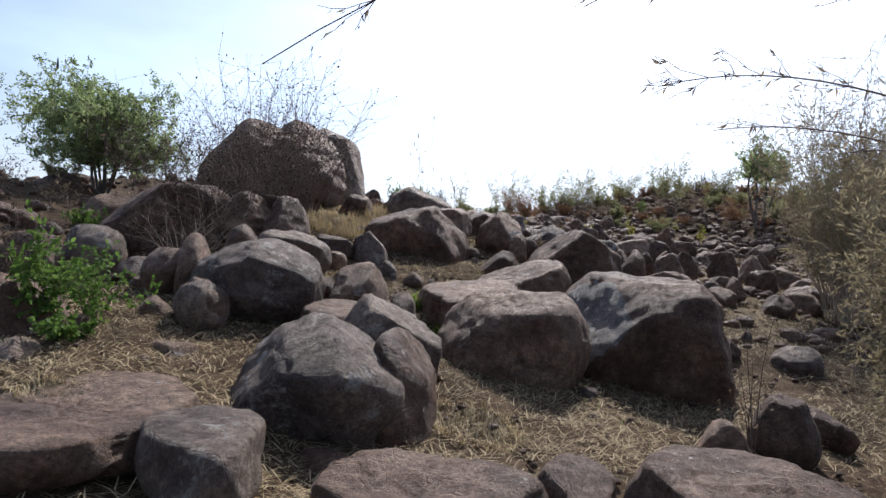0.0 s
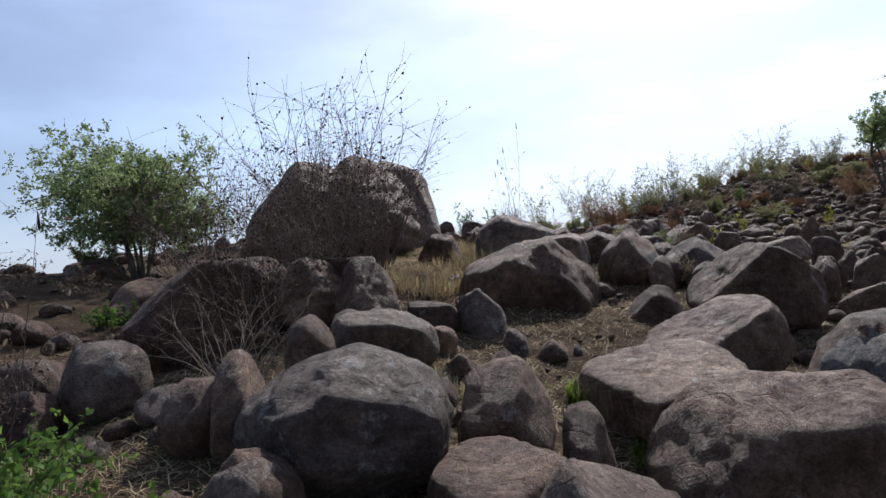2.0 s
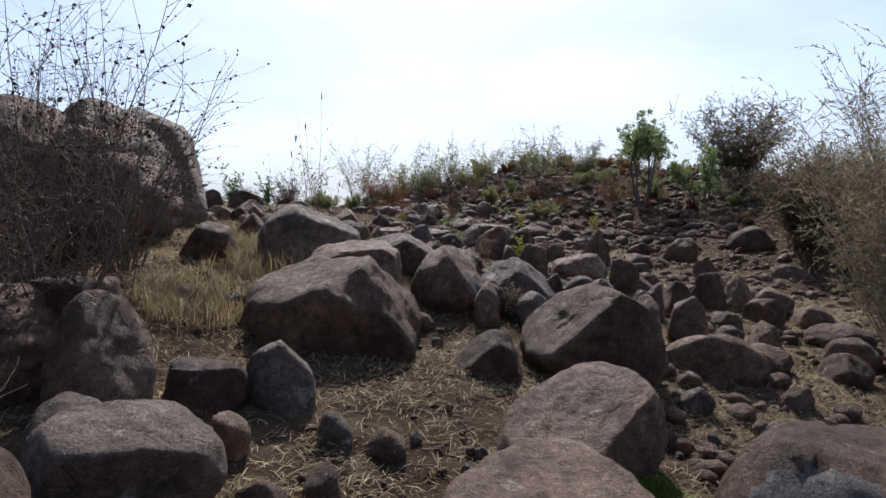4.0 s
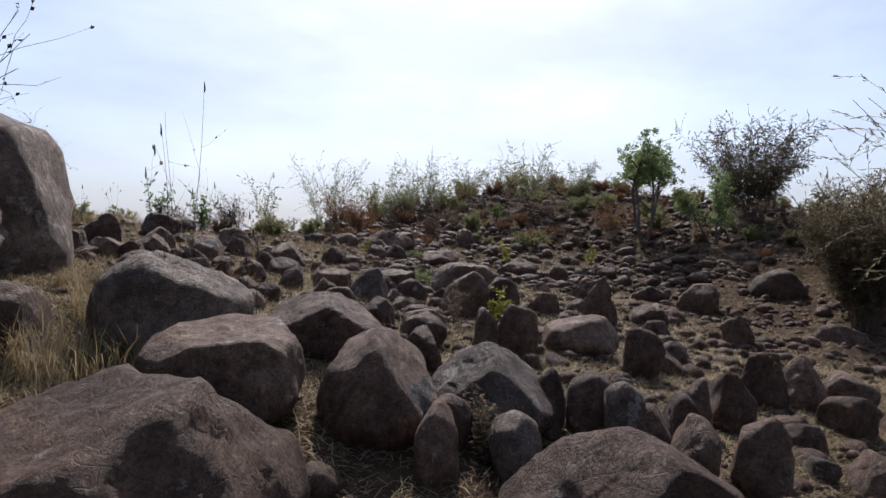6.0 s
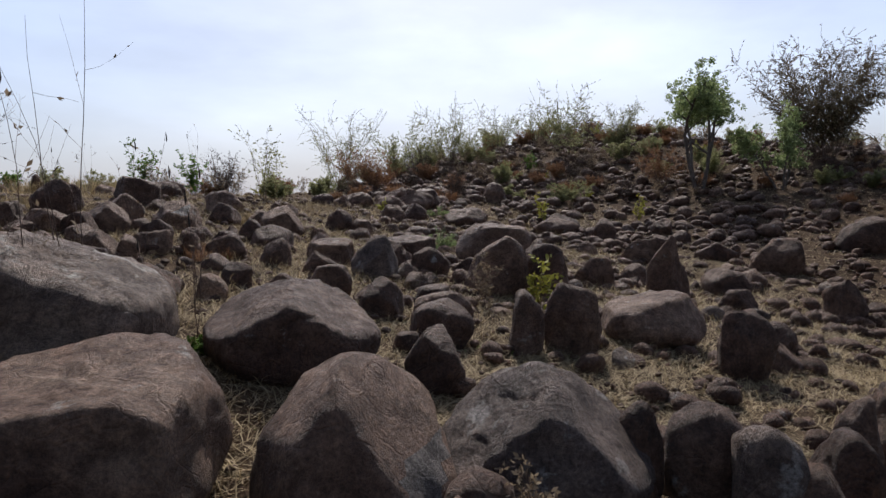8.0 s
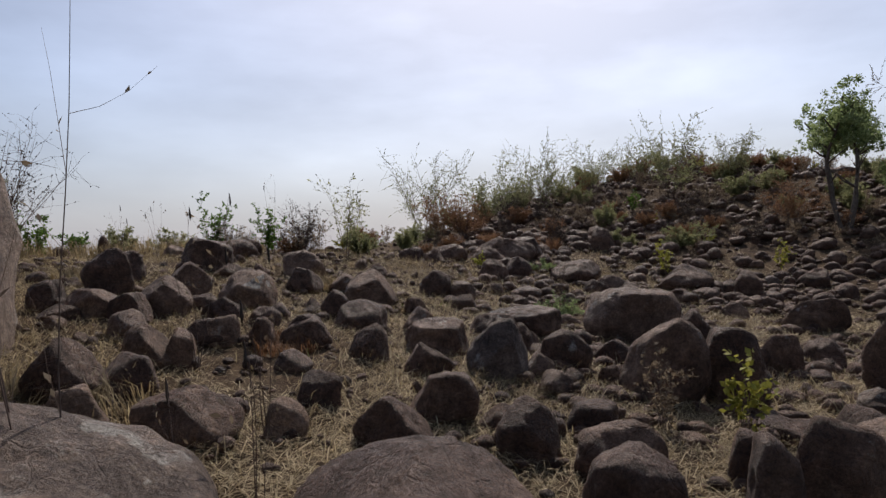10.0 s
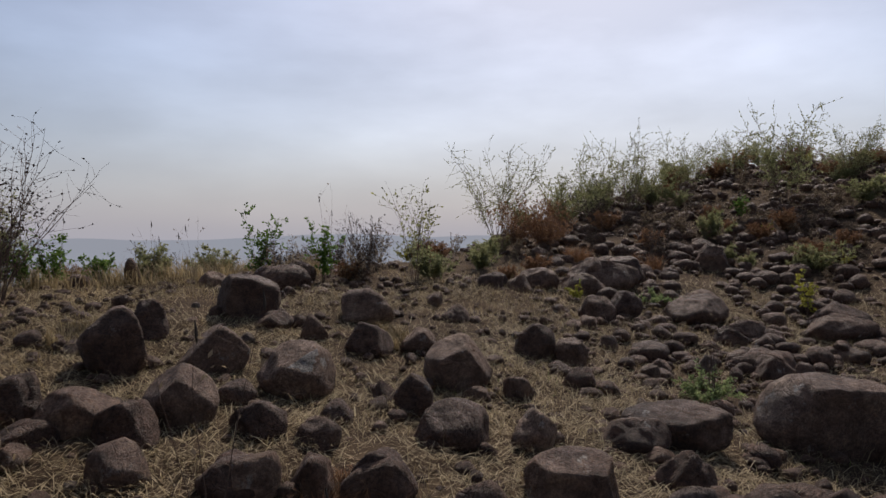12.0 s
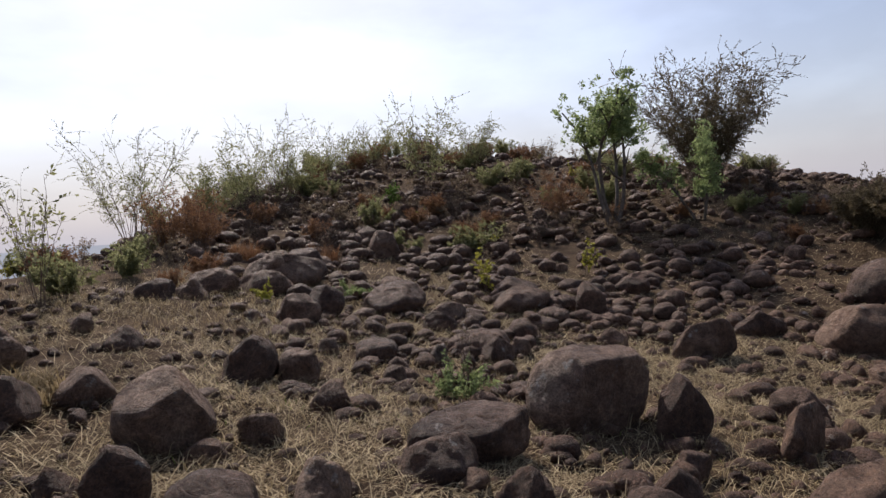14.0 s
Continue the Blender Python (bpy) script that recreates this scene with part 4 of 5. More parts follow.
# ---- plants ----
def tube(vs, fs, pts, r0, r1, sides=4):
    """Adds a tapered round stem along pts."""
    base, n = len(vs), len(pts)
    for k, p in enumerate(pts):
        q = pts[min(k + 1, n - 1)] - pts[max(k - 1, 0)]
        q = q / (np.linalg.norm(q) + 1e-9)
        u = np.cross(q, (0.31, 0.77, 0.55))
        u /= np.linalg.norm(u) + 1e-9
        v = np.cross(q, u)
        r = r0 + (r1 - r0) * k / max(n - 1, 1)
        for s in range(sides):
            b = 2 * math.pi * s / sides
            vs.append(p + r * (math.cos(b) * u + math.sin(b) * v))
    for k in range(n - 1):
        for s in range(sides):
            a, b = base + k * sides + s, base + k * sides + (s + 1) % sides
            fs.append((a, b, b + sides, a + sides))


def grown(rng, start, way, length, steps, wander, droop):
    pts, d = [np.array(start, float)], np.array(way, float) / np.linalg.norm(way)
    for k in range(steps):
        d = d + rng.normal(0, wander, 3) + np.array((0, 0, -droop * (k + 1) / steps))
        d /= np.linalg.norm(d)
        pts.append(pts[-1] + d * length / steps)
    return pts


def leaf(vs, fs, p, d, size, slim, rng):
    d = d / (np.linalg.norm(d) + 1e-9)
    u = np.cross(d, rng.normal(0, 1, 3))
    u /= np.linalg.norm(u) + 1e-9
    b = len(vs)
    w = np.cross(d, u) * size * 0.12
    vs += [p, p + d * size * 0.5 + u * size * slim + w, p + d * size, p + d * size * 0.5 - u * size * slim + w]
    fs.append((b, b + 1, b + 2, b + 3))


def part(name, vs, fs, material, parent, label=""):
    me = bpy.data.meshes.new(name)
    me.from_pydata([tuple(map(float, v)) for v in vs], [], fs)
    me.materials.append(material)
    me.shade_smooth()
    ob = new(name, me)
    ob.parent = parent
    return tagged(ob, label)


# kind: stems, spread, wander, droop, twigs a stem, twig length, leaves a twig, leaf size, leaf slimness, stem radius, bark, leaf material
KINDS = {
    "feathery": (20, 0.42, 0.08, 0.08, 22, 0.24, 12, 0.042, 0.13, 0.0045, TWIG, LEAF_OLIVE),
    "bamboo": (80, 0.42, 0.06, 0.13, 34, 0.15, 17, 0.055, 0.12, 0.005, TWIG, BAMBOO_DRY),
    "pale_bamboo": (80, 0.46, 0.06, 0.13, 30, 0.16, 12, 0.047, 0.1, 0.005, PALE_TWIG, BAMBOO_LEAF),
    "leafy": (8, 0.38, 0.09, 0.04, 12, 0.22, 11, 0.05, 0.24, 0.005, TWIG, LEAF),
    "olive": (22, 0.42, 0.10, 0.05, 20, 0.2, 12, 0.042, 0.22, 0.004, TWIG, LEAF_OLIVE),
    "rust": (34, 0.45, 0.10, 0.06, 16, 0.18, 9, 0.036, 0.2, 0.0035, TWIG, RUST),
    "thin": (6, 0.36, 0.09, 0.03, 8, 0.22, 5, 0.05, 0.24, 0.0045, TWIG, LEAF_OLIVE),
    "weed": (10, 0.45, 0.12, 0.05, 9, 0.22, 6, 0.036, 0.22, 0.003, TWIG, LEAF_DRY),
    "yellow": (5, 0.30, 0.10, 0.02, 7, 0.25, 7, 0.055, 0.32, 0.004, TWIG, LEAF_YELLOW),
    "herb": (14, 0.55, 0.12, 0.08, 10, 0.26, 8, 0.036, 0.34, 0.004, TWIG, LEAF),
    "fern": (26, 0.7, 0.08, 0.16, 16, 0.16, 6, 0.035, 0.22, 0.004, TWIG, LEAF_TREE),
    "twiggy": (30, 0.5, 0.10, 0.02, 17, 0.24, 3, 0.024, 0.35, 0.005, TWIG, SEED),
    "dead": (13, 0.75, 0.14, 0.08, 6, 0.4, 0, 0.04, 0.3, 0.005, PALE_TWIG, LEAF_DRY),
    "stalk": (3, 0.16, 0.07, 0.0, 4, 0.25, 2, 0.035, 0.2, 0.003, TWIG, LEAF_DRY),
    "sapling": (5, 0.16, 0.06, 0.0, 6, 0.2, 2, 0.025, 0.3, 0.0055, TWIG, LEAF_DRY),
}


def plant(kind, x, y, height, wide, label, name="shrub", category="shrub", group="", lift=0.0):
    """A plant of many stems that fan out from its root, with twigs and leaves."""
    stems, fan, wander, droop, twigs, reach, leaves, size, slim, radius, bark, green = KINDS[kind]
    rng = np.random.RandomState(int(abs(x * 917 + y * 613 + height * 101)) % 99991)
    root = new(name)
    root.location = (x, y, float(ground_z(x, y)) + lift - 0.02)
    vs, fs, lv, lf = [], [], [], []
    tops = []
    thick = 0.6 + 0.4 * min(height, 2.5)
    for _ in range(stems):
        a, out = rng.uniform(0, 6.283), fan * math.sqrt(rng.rand())
        tall = height * rng.uniform(0.55, 1.05)
        start = np.array((math.cos(a), math.sin(a), 0)) * wide * 0.10 * rng.rand()
        way = np.array((math.cos(a) * out * wide / height * 1.15, math.sin(a) * out * wide / height * 1.15, 1.0))
        pts = grown(rng, start, way, tall, 8, wander, droop)
        tops.append(pts[-1])
        tube(vs, fs, pts, radius * thick, radius * 0.25 * thick, 4)
        for _ in range(twigs):
            k = rng.uniform(2.0, 7.9)
            p = pts[int(k)] + (pts[int(k) + 1] - pts[int(k)]) * (k - int(k))
            d = (pts[int(k) + 1] - pts[int(k)]) / (tall / 8) * 0.7 + rng.normal(0, 0.75, 3)
            tw = grown(rng, p, d, tall * reach * rng.uniform(0.4, 1.2), 3, 0.18, droop)
            tube(vs, fs, tw, radius * 0.3 * thick, radius * 0.12 * thick, 3)
            for _ in range(leaves):
                j = rng.uniform(0.4, 2.99)
                q = tw[int(j)] + (tw[int(j) + 1] - tw[int(j)]) * (j - int(j))
                leaf(lv, lf, q, (tw[int(j) + 1] - tw[int(j)]) * 3 + rng.normal(0, 0.5, 3) * 0.3, size * rng.uniform(0.5, 1.4) * (0.8 + 0.2 * min(height, 2.2)), slim, rng)
    part("stem", vs, fs, bark, root)
    if lf:
        part("foliage", lv, lf, green, root)
    if kind == "stalk":
        for tip in tops[:2]:
            pv, pf = [], []
            pod = [tip, tip + (0.004, 0, -0.03), tip + (0.006, 0, -0.07), tip + (0.006, 0.002, -0.1)]
            tube(pv, pf, pod[:3], 0.002, 0.008, 6)
            tube(pv, pf, pod[2:], 0.008, 0.001, 6)
            part("seed_pod", pv, pf, SEED, root, "dark dry seed pod")
    return tagged(root, label, category, group)


def tree(x, y, height, wide, label, clumps, leaves, trunks, crown_from=0.35, lift=0.0, size=0.075):
    """Several leaning trunks, forked limbs, and a broken crown of leaf sprays."""
    rng = np.random.RandomState(int(abs(x * 311 + y * 173)) % 9973)
    root = new("tree")
    root.location = (x, y, float(hill(x, y)) + lift - 0.05)
    vs, fs, lv, lf = [], [], [], []
    tips = []
    for k in range(trunks):
        a = 6.283 * k / trunks + rng.uniform(-0.4, 0.4)
        way = np.array((math.cos(a) * 0.35, math.sin(a) * 0.35, 1.0))
        pts = grown(rng, np.array((math.cos(a), math.sin(a), 0)) * 0.08, way, height * rng.uniform(0.55, 0.75), 8, 0.09, 0.0)
        tube(vs, fs, pts, 0.011 * height, 0.004 * height, 6)
        for _ in range(7):
            j = rng.randint(3, 8)
            out = rng.normal(0, 1, 3) * (1, 1, 0.35) + (0, 0, 0.45)
            limb = grown(rng, pts[j], out, wide * rng.uniform(0.22, 0.48), 5, 0.14, -0.05)
            tube(vs, fs, limb, 0.005 * height, 0.002 * height, 4)
            tips += [limb[-1], limb[-2], limb[-3]]
        tips += pts[-3:]
    for _ in range(clumps):
        c = tips[rng.randint(len(tips))] + rng.normal(0, 1, 3) * (wide * 0.085, wide * 0.085, height * 0.06)
        if c[2] < height * crown_from:
            c[2] = height * (crown_from + 0.15 * rng.rand())
        spray = grown(rng, c, rng.normal(0, 1, 3) + (0, 0, 0.2), 0.11 * wide, 3, 0.2, 0.08)
        tube(vs, fs, spray, 0.004, 0.002, 3)
        for _ in range(leaves):
            j = rng.randint(0, 3)
            leaf(lv, lf, spray[j] + (spray[j + 1] - spray[j]) * rng.rand() + rng.normal(0, 0.03, 3), rng.normal(0, 1, 3), size * rng.uniform(0.6, 1.3), 0.24, rng)
    part("trunk", vs, fs, BARK, root)
    part("crown", lv, lf, LEAF_TREE, root)
    return tagged(root, label, "tree")


tree(-6.45, 10.87, 2.65, 2.6, "bushy green acacia-like tree with several thin trunks", 1150, 36, 7, 0.25, 0.0, 0.06)
tree(11.4, 21.58, 4.6, 1.4, "slender green tree with an airy crown on the ridge", 520, 24, 4, 0.42)
tree(12.89, 20.44, 3.05, 0.88, "small pale green tree on the ridge", 240, 22, 3, 0.2)
plant("bamboo", 15.51, 21.85, 3.45, 3.53, "tall grey-brown dry bamboo thicket on the ridge", "bamboo_clump", "bamboo")
plant("bamboo", 10.45, 13.72, 2.66, 2.10, "brown dry bamboo clump with withered leaves on the slope", "bamboo_clump", "bamboo")
plant("pale_bamboo", 5.95, 7.88, 3.80, 2.60, "yellow-brown dry bamboo clump with drooping leaves", "bamboo_clump", "bamboo")
plant("pale_bamboo", 3.48, 2.82, 2.24, 0.95, "thin dry bamboo clump with bare culms beside the slope", "bamboo_clump", "bamboo")
plant("pale_bamboo", 15.32, 15.02, 2.97, 4.06, "pale dry bamboo thicket at the edge of the slope", "bamboo_clump", "bamboo")
plant("bamboo", 13.97, 17.39, 1.24, 1.98, "brown bamboo thicket on the slope", "bamboo_clump", "bamboo")
plant("bamboo", 13.23, 15.73, 2.26, 2.19, "brown bamboo thicket on the slope", "bamboo_clump", "bamboo")
plant("pale_bamboo", 11.37, 14.19, 2.93, 2.24, "pale brown bamboo thicket at the slope's foot", "bamboo_clump", "bamboo")
plant("rust", 14.66, 18.87, 0.41, 1.98, "brown dry shrub on the slope", "shrub", "shrub")
plant("olive", 14.27, 20.17, 0.37, 1.57, "olive shrub on the slope", "shrub", "shrub")
plant("feathery", 2.85, 26.95, 2.66, 2.39, "feathery grey-green bush on the ridge", "shrub", "shrub")
plant("olive", 4.62, 27.20, 1.52, 1.42, "low green bush on the ridge", "shrub", "shrub")
plant("feathery", 6.45, 27.87, 2.15, 2.08, "feathery olive bush on the stony ridge", "shrub", "shrub")
plant("feathery", 8.55, 28.87, 1.78, 1.74, "thin feathery bush on the ridge", "shrub", "shrub")
plant("olive", 10.06, 26.58, 2.50, 2.50, "tall olive-brown bush on the ridge", "shrub", "shrub")
plant("feathery", 12.58, 27.56, 0.95, 1.78, "grey twiggy bush on the ridge", "shrub", "shrub")
plant("rust", 3.67, 24.92, 0.79, 1.26, "rust-brown dry bush on the ridge", "shrub", "shrub")
plant("rust", 11.07, 22.80, 1.25, 1.51, "brown dry bush on the slope", "shrub", "shrub")
plant("rust", 3.33, 24.00, 1.22, 0.98, "rust-red withered bush among stones", "shrub", "shrub")
plant("rust", 2.77, 23.85, 1.15, 0.60, "reddish brown dry bush near the ridge", "shrub", "shrub")
plant("feathery", 12.72, 27.62, 1.60, 1.30, "bare grey bush on the ridge", "shrub", "shrub")
plant("feathery", 10.51, 30.04, 1.55, 1.73, "grey-brown bush on the hilltop", "shrub", "shrub")
plant("olive", 7.28, 28.20, 1.23, 1.13, "green bush on the hilltop", "shrub", "shrub")
plant("leafy", 8.43, 25.77, 0.70, 0.60, "bright green little bush among stones", "shrub", "shrub")
plant("olive", 5.92, 29.03, 1.83, 1.52, "round olive bush on the ridge", "shrub", "shrub")
plant("stalk", -0.64, 20.58, 1.48, 0.52, "bare thin stalks standing on the ridge", "dry_stalk", "plant")
plant("leafy", -0.68, 20.12, 0.93, 0.39, "small leafy sapling on the ridge", "shrub", "shrub")
plant("thin", 0.61, 20.28, 1.57, 0.68, "thin twiggy sapling with a few green leaves", "shrub", "shrub")
plant("thin", 0.75, 22.14, 1.53, 0.34, "thin leafy sapling on the ridge", "shrub", "shrub")
plant("leafy", -1.63, 20.27, 0.98, 0.51, "small green sapling at the edge of the plateau", "shrub", "shrub")
plant("feathery", -4.68, 18.70, 1.31, 1.04, "grey twiggy bush at the edge of the plateau", "shrub", "shrub")
plant("leafy", -3.91, 19.29, 0.70, 0.40, "small green sapling at the edge of the plateau", "shrub", "shrub")
plant("leafy", -3.53, 19.56, 0.57, 0.32, "low green sapling at the edge of the plateau", "shrub", "shrub")
plant("stalk", -2.94, 19.84, 1.10, 0.21, "thin grass stalks with seed heads", "dry_stalk", "plant")
plant("stalk", -2.29, 19.47, 1.01, 0.27, "thin grass stalks with seed heads", "dry_stalk", "plant")
plant("weed", 0.15, 22.00, 0.84, 0.77, "brown twiggy bush on the ridge", "weed", "plant")
plant("yellow", 6.43, 20.04, 0.82, 0.46, "yellow-leaved little plant on a red stem", "sapling", "sapling")
plant("yellow", 8.63, 20.01, 0.70, 0.55, "yellow-leaved little plant on the slope", "sapling", "sapling")
plant("yellow", 3.22, 12.78, 0.75, 0.42, "fresh yellow-green sapling among stones", "sapling", "sapling")
plant("olive", 8.07, 22.28, 0.69, 1.37, "yellow-green shrub on the slope", "shrub", "shrub")
plant("fern", 3.21, 16.70, 0.38, 0.7, "low bright green feathery shrub beside a long rock", "shrub", "shrub")
plant("sapling", 3.26, 16.60, 0.95, 0.25, "reddish bare stem rising from a green shrub", "sapling", "sapling")
plant("fern", 4.26, 20.43, 0.35, 0.58, "low green shrub among stones", "shrub", "shrub")
plant("herb", -2.36, 2.61, 0.25, 0.45, "bright green leafy herb beside stones", "herb", "plant")
plant("herb", -2.48, 3.12, 0.57, 0.65, "green leafy weed on thin stems", "herb", "plant")
plant("leafy", -2.75, 2.89, 0.75, 0.26, "thin green weed on tall stems", "shrub", "shrub")
plant("herb", -5.02, 7.63, 0.37, 0.76, "green leafy weed on the bank", "herb", "plant")
plant("herb", 0.30, 11.21, 0.15, 0.42, "fresh green leafy herb between boulders", "herb", "plant")
plant("herb", 2.47, 8.56, 0.18, 0.46, "fresh green broad-leaved herb among stones", "herb", "plant")
plant("herb", -1.27, 6.92, 0.21, 0.23, "little green herb beside a boulder", "herb", "plant")
plant("herb", -1.27, 7.00, 0.13, 0.21, "little green herb between boulders", "herb", "plant")
plant("twiggy", -2.41, 7.31, 2.34, 2.28, "brown leafless twiggy bush against the great rock", "shrub", "shrub")
plant("twiggy", -3.05, 8.70, 2.60, 2.20, "brown leafless twiggy bush against the great rock", "shrub", "shrub")
plant("twiggy", -2.30, 9.50, 2.50, 2.00, "brown leafless twiggy bush against the great rock", "shrub", "shrub")
plant("twiggy", -4.50, 8.90, 2.40, 2.20, "brown leafless twiggy bush against the great rock", "shrub", "shrub")
plant("twiggy", -2.99, 6.49, 1.57, 1.32, "brown leafless twiggy bush against the great rock", "shrub", "shrub")
plant("twiggy", -3.69, 9.91, 2.18, 2.27, "tall thin dry bush with seed heads at the great rock", "shrub", "shrub")
plant("dead", -2.57, 5.18, 0.88, 0.90, "pale dead branching shrub beside dark boulder", "shrub", "shrub")
plant("dead", -1.70, 4.27, 0.21, 0.65, "pale dead twigs lying over a boulder", "shrub", "shrub")
plant("sapling", 2.22, 2.98, 1.17, 0.33, "dark bare stems of a sapling in straw", "sapling", "sapling")
plant("sapling", 2.06, 3.02, 0.82, 0.12, "dark bare stem in straw", "sapling", "sapling")
plant("stalk", -3.28, 3.84, 2.13, 0.26, "tall bare stalk with dark seed pods", "dry_stalk", "plant")
plant("stalk", -3.70, 3.40, 1.96, 0.54, "tall bare stalks with dark seed pods", "dry_stalk", "plant")
plant("stalk", -0.52, 10.72, 1.71, 0.33, "tall bare thin stalks before a boulder", "dry_stalk", "plant")
plant("stalk", -0.29, 10.89, 2.24, 0.34, "tall bare thin stalks before a boulder", "dry_stalk", "plant")
plant("stalk", 0.15, 12.39, 1.43, 0.35, "thin dry stalk between boulders", "dry_stalk", "plant")
plant("stalk", -0.47, 13.62, 1.74, 0.68, "bare thin stalks on the ridge", "dry_stalk", "plant")
plant("stalk", -0.02, 11.14, 0.83, 0.17, "dark bare stalks between boulders", "dry_stalk", "plant")
plant("stalk", 0.25, 11.31, 1.11, 0.14, "dark bare stalk between boulders", "dry_stalk", "plant")
plant("thin", 0.99, 25.25, 1.85, 1.06, "thin bare bush on the ridge", "shrub", "shrub")
plant("twiggy", -0.17, 20.87, 1.00, 0.92, "thin bare bush on the ridge", "shrub", "shrub")
plant("twiggy", -3.81, 17.79, 1.88, 1.04, "thin dry bush with seed heads", "shrub", "shrub")
plant("weed", 5.40, 10.68, 0.56, 0.14, "dark withered stem among stones", "weed", "plant")
plant("weed", 1.66, 9.14, 0.34, 0.14, "thin brown withered weed in straw", "weed", "plant")
plant("weed", 2.66, 12.86, 0.55, 0.35, "thin brown withered weed in straw", "weed", "plant")
plant("weed", 1.70, 9.30, 0.51, 0.16, "thin brown stalk in straw", "weed", "plant")
plant("twiggy", -4.14, 4.63, 0.93, 1.02, "dry twiggy weed on the bank", "shrub", "shrub")
plant("herb", -3.18, 3.74, 0.60, 0.70, "green leafy weed on thin stems", "herb", "plant")
plant("twiggy", -5.85, 6.28, 1.06, 1.22, "dry twiggy bush on the bank", "shrub", "shrub")
plant("weed", -6.06, 8.72, 0.52, 0.96, "brown withered weed on the bank", "weed", "plant")
plant("weed", -6.85, 8.76, 0.50, 0.95, "brown withered weed on the bank", "weed", "plant")
plant("olive", -7.25, 10.99, 0.58, 0.91, "low olive bush on the bank", "shrub", "shrub")
plant("dead", -2.88, 5.58, 1.01, 0.84, "pale bare branching shrub before dark boulder", "shrub", "shrub")
tuft(-0.97, 10.16, 0.56, 0.90, 700, GOLD, "golden dry grass tuft before a boulder")
tuft(-1.64, 8.44, 0.41, 0.91, 700, GOLD, "golden dry grass beside the great rock")
tuft(-1.55, 8.66, 0.39, 0.94, 700, GOLD, "golden dry grass beside the great rock")
tuft(-1.10, 12.62, 0.40, 1.23, 700, GOLD, "golden dry grass on the ridge")
tuft(-0.95, 11.34, 0.45, 0.70, 700, GOLD, "golden dry grass tuft against a boulder")
tuft(-1.19, 9.68, 0.30, 0.93, 700, GOLD, "golden dry grass beside boulders")
tuft(0.07, 14.28, 0.22, 0.54, 700, RUST, "reddish dry grass tuft among stones")
tuft(-3.29, 21.77, 0.60, 1.31, 700, GOLD, "yellow-green grass at the plateau edge")
tuft(-2.73, 22.08, 0.60, 0.98, 700, GOLD, "yellow-green grass at the plateau edge")
tuft(-3.13, 19.86, 0.53, 1.16, 700, GOLD, "yellow-green grass at the plateau edge")
tuft(-3.64, 19.35, 0.51, 1.14, 700, GOLD, "yellow-green grass at the plateau edge")
tuft(-4.35, 18.89, 0.44, 1.20, 700, GOLD, "dry grass at the plateau edge")
plant("olive", -2.99, 20.11, 0.56, 0.89, "yellowish low bush at the plateau edge", "shrub", "shrub")
plant("olive", -2.41, 20.82, 0.56, 0.94, "yellowish low bush at the plateau edge", "shrub", "shrub")
plant("weed", -4.41, 19.41, 0.55, 0.69, "brown weed at the plateau edge", "weed", "plant")
plant("weed", -1.16, 19.98, 0.61, 0.63, "brown weed at the plateau edge", "weed", "plant")
plant("weed", -0.19, 20.22, 0.68, 0.64, "brown weed on the ridge", "weed", "plant")
plant("weed", -1.27, 22.19, 0.56, 0.79, "brown weed on the ridge", "weed", "plant")
tuft(-1.12, 20.89, 0.53, 0.54, 700, GOLD, "dry grass at the plateau edge")
tuft(-2.34, 19.92, 0.60, 0.92, 700, GOLD, "yellow-green grass at the plateau edge")
tuft(-2.16, 21.41, 0.60, 1.07, 700, GOLD, "yellow-green grass at the plateau edge")
tuft(-1.87, 21.99, 0.55, 0.96, 700, GOLD, "dry grass at the plateau edge")
tuft(-4.93, 18.53, 0.52, 1.24, 700, GOLD, "dry grass at the plateau edge")
plant("feathery", -4.48, 18.91, 1.05, 0.61, "grey twiggy bush at the edge of the plateau", "shrub", "shrub")
plant("feathery", -5.00, 18.47, 1.17, 0.94, "grey twiggy bush at the edge of the plateau", "shrub", "shrub")
plant("leafy", -4.15, 18.94, 0.64, 0.33, "low green sapling at the edge of the plateau", "shrub", "shrub")
tuft(4.94, 22.55, 0.45, 0.54, 700, RUST, "orange dry grass tuft on the slope")
tuft(3.75, 22.98, 0.51, 0.51, 700, RUST, "orange dry grass tuft on the slope")
tuft(-0.15, 5.57, 0.27, 0.36, 677, GRASS, "green grass tuft beside a rock slab")
tuft(1.34, 6.03, 0.25, 0.32, 634, GRASS, "green grass tuft beside a rock slab")
tuft(0.13, 4.69, 0.23, 0.37, 699, GRASS, "green grass tuft beside a boulder")
tuft(-1.11, 5.67, 0.16, 0.51, 700, STRAW, "pale dry grass between boulders")
tuft(-1.01, 4.23, 0.18, 0.40, 700, STRAW, "dry trampled grass between boulders")
tuft(0.23, 2.82, 0.15, 0.74, 700, STRAW, "pale straw heap before a boulder")
tuft(-1.89, 1.65, 0.12, 0.38, 700, STRAW, "pale dry grass on a slab")
tuft(0.31, 17.55, 0.30, 0.45, 700, GOLD, "dry yellow grass among stones")
tuft(-2.39, 16.71, 0.29, 0.63, 700, GOLD, "dry yellow grass among stones")

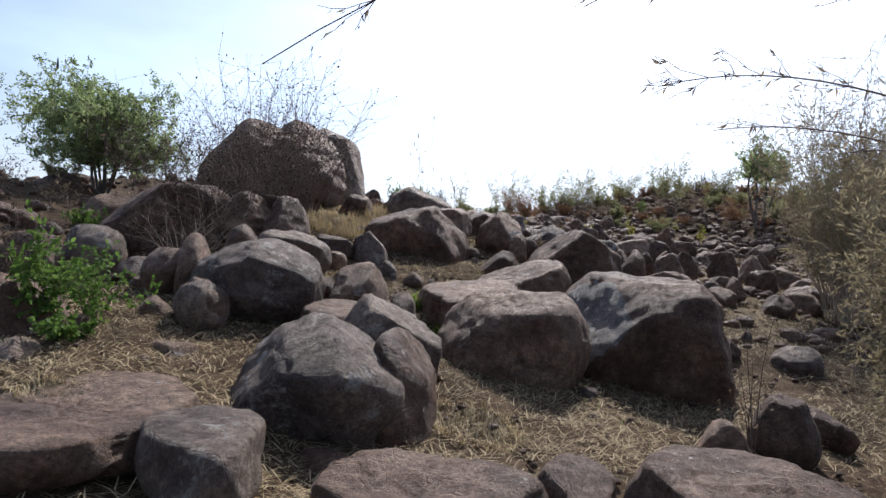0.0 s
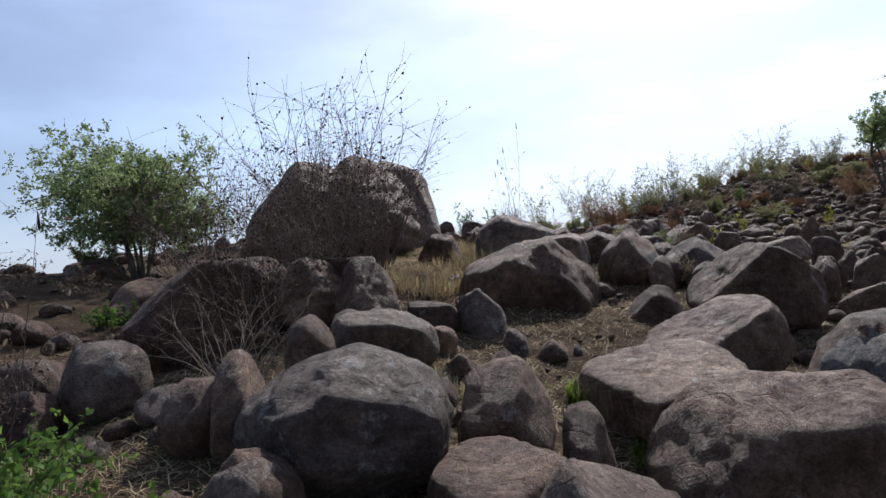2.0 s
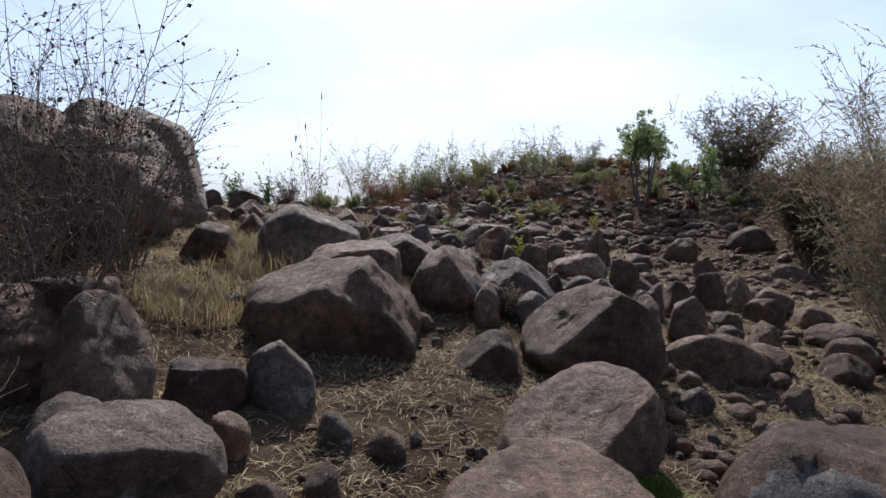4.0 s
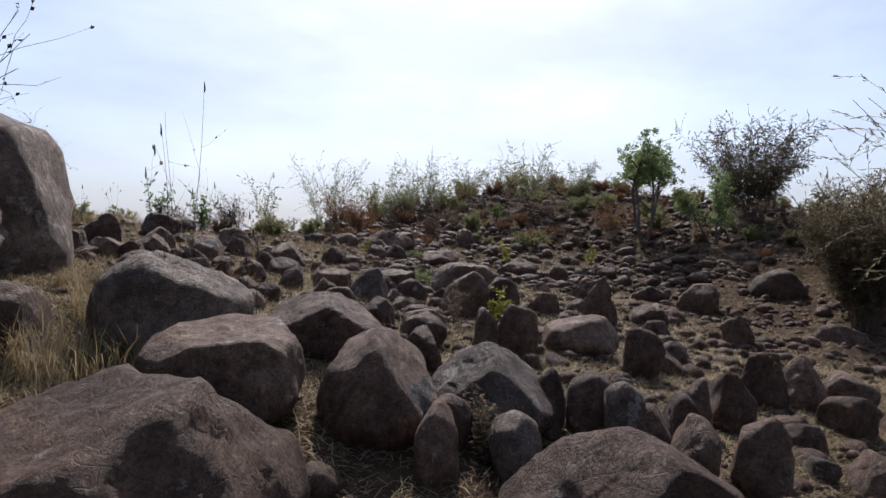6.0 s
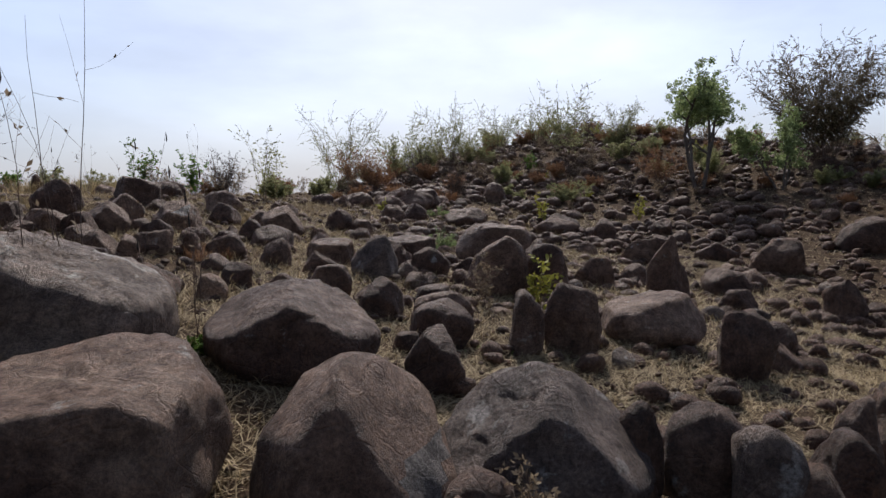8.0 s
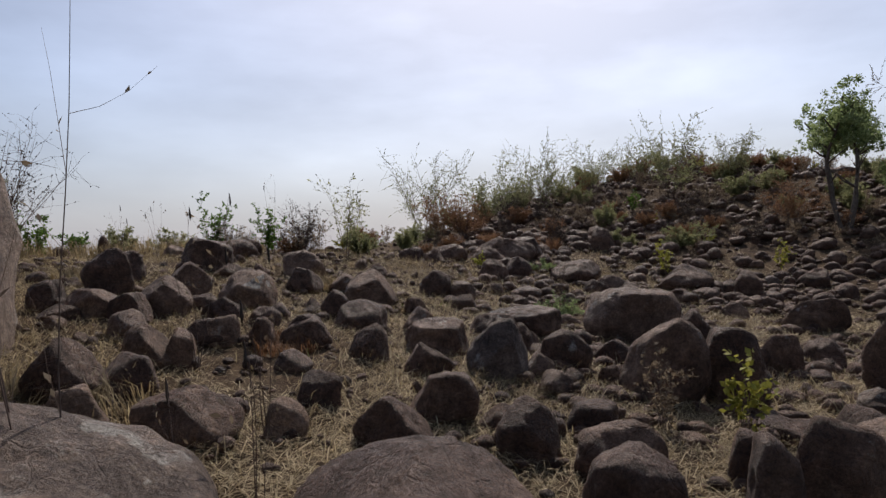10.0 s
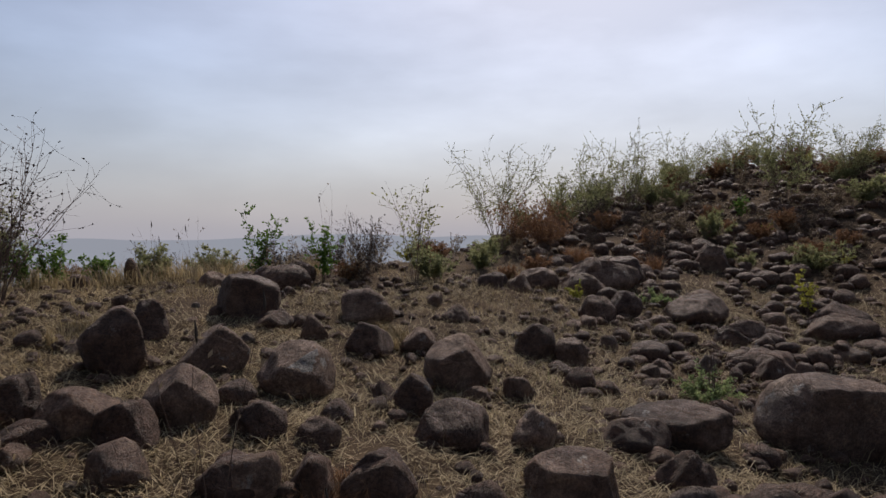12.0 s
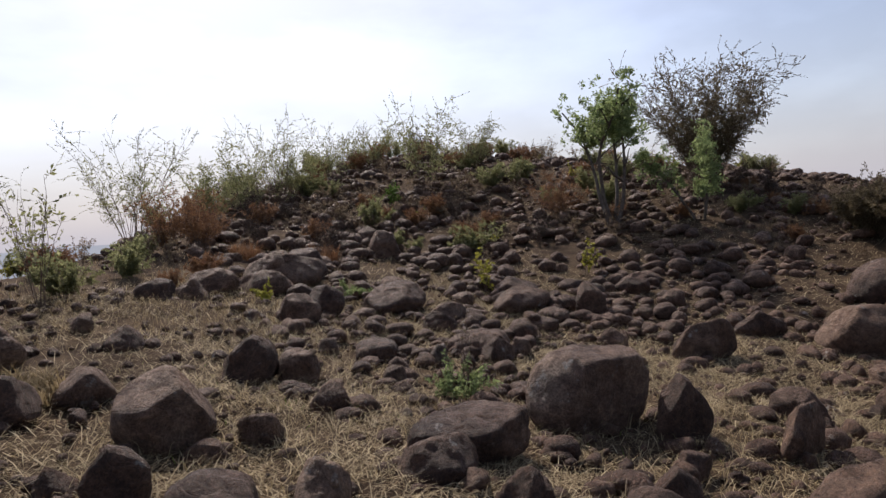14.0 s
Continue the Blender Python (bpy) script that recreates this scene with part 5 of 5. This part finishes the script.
# Weeds and bushes strewn over the hill
WEEDS = [plant(k, x, 36.0, h, w, lab, "weed", "plant", "weeds of the hillside") for k, x, h, w, lab in (
    ("weed", 4.0, 0.55, 0.5, "brown withered weed among stones"),
    ("weed", 4.8, 0.75, 0.6, "brown withered weed with curled leaves"),
    ("olive", 5.6, 0.6, 0.7, "low olive shrub among stones"),
    ("rust", 6.4, 0.5, 0.6, "low rust-brown dry shrub among stones"),
    ("yellow", 7.2, 0.5, 0.35, "yellow-leaved little plant among stones"),
    ("twiggy", 8.0, 0.8, 0.8, "low bare twiggy shrub"),
)]
wr = np.random.RandomState(77)
for k in range(300):
    if k < 60:
        x, y = wr.uniform(10.5, 20), wr.uniform(12, 22)
    elif k < 260:
        x, y = wr.uniform(4, 20), wr.uniform(21.3, 33)
    else:
        x, y = wr.uniform(-5, 3), wr.uniform(20, 24.4)
    s = wr.uniform(0.5, 1.0) * (0.75 + 0.06 * (y - 17))
    ob = copy_thing(WEEDS[wr.choice(6, p=(0.28, 0.22, 0.16, 0.16, 0.06, 0.12))], Matrix())
    ob.matrix_basis = pose(x, y, float(hill(x, y)) - 0.02, 0, 0, wr.uniform(0, 360)) @ Matrix.Diagonal((s, s, s, 1))


# Dry bamboo beside the start: long culms that arch over the walker and hang into view
def culm(start, bend, end, seed, parent, sprays):
    rng = np.random.RandomState(seed)
    s, b, e = (np.array(v, float) for v in (start, bend, end))
    pts = [s * (1 - u) ** 2 + b * 2 * u * (1 - u) + e * u * u for u in np.linspace(0, 1, 27)]
    vs, fs, lv, lf = [], [], [], []
    tube(vs, fs, pts, 0.012, 0.0025, 5)
    for _ in range(sprays):
        k = rng.randint(11, 26)
        d = (pts[k + 1] - pts[k - 1]) * 2.5 + rng.normal(0, 0.3, 3)
        tw = grown(rng, pts[k], d, rng.uniform(0.1, 0.36), 4, 0.2, 0.05)
        tube(vs, fs, tw, 0.0024, 0.0012, 3)
        for _ in range(4):
            j = rng.randint(1, 4)
            leaf(lv, lf, tw[j], tw[j + 1] - tw[j] + rng.normal(0, 0.06, 3) + (0, 0, -0.05), rng.uniform(0.03, 0.085), 0.09, rng)
    part("culm", vs, fs, TWIG, parent)
    part("foliage", lv, lf, LEAF_DRY, parent)


bamboo = tagged(new("bamboo_clump"), "dry bamboo clump whose thin culms arch over the path", "bamboo")
foot = Vector((4.6, 0.4, float(hill(4.6, 0.4)) - 0.05))
bamboo.location = foot
for k, (end, bend) in enumerate((
    ((-0.82, 1.02, 2.11), (2.08, 0.90, 4.21)),
    ((1.12, 2.00, 2.42), (2.82, 1.63, 2.87)),
    ((1.46, 2.04, 2.20), (3.06, 1.67, 2.45)),
    ((1.61, 1.15, 2.59), (3.01, 0.77, 3.09)),
    ((0.52, 1.21, 2.51), (2.72, 0.96, 3.81)),
    ((1.87, 1.51, 1.99), (3.07, 1.01, 2.19)),
)):
    culm((0.05 * k, 0.04 * (k % 3), 0), Vector(bend) - foot, Vector(end) - foot, 40 + k, bamboo, 30)
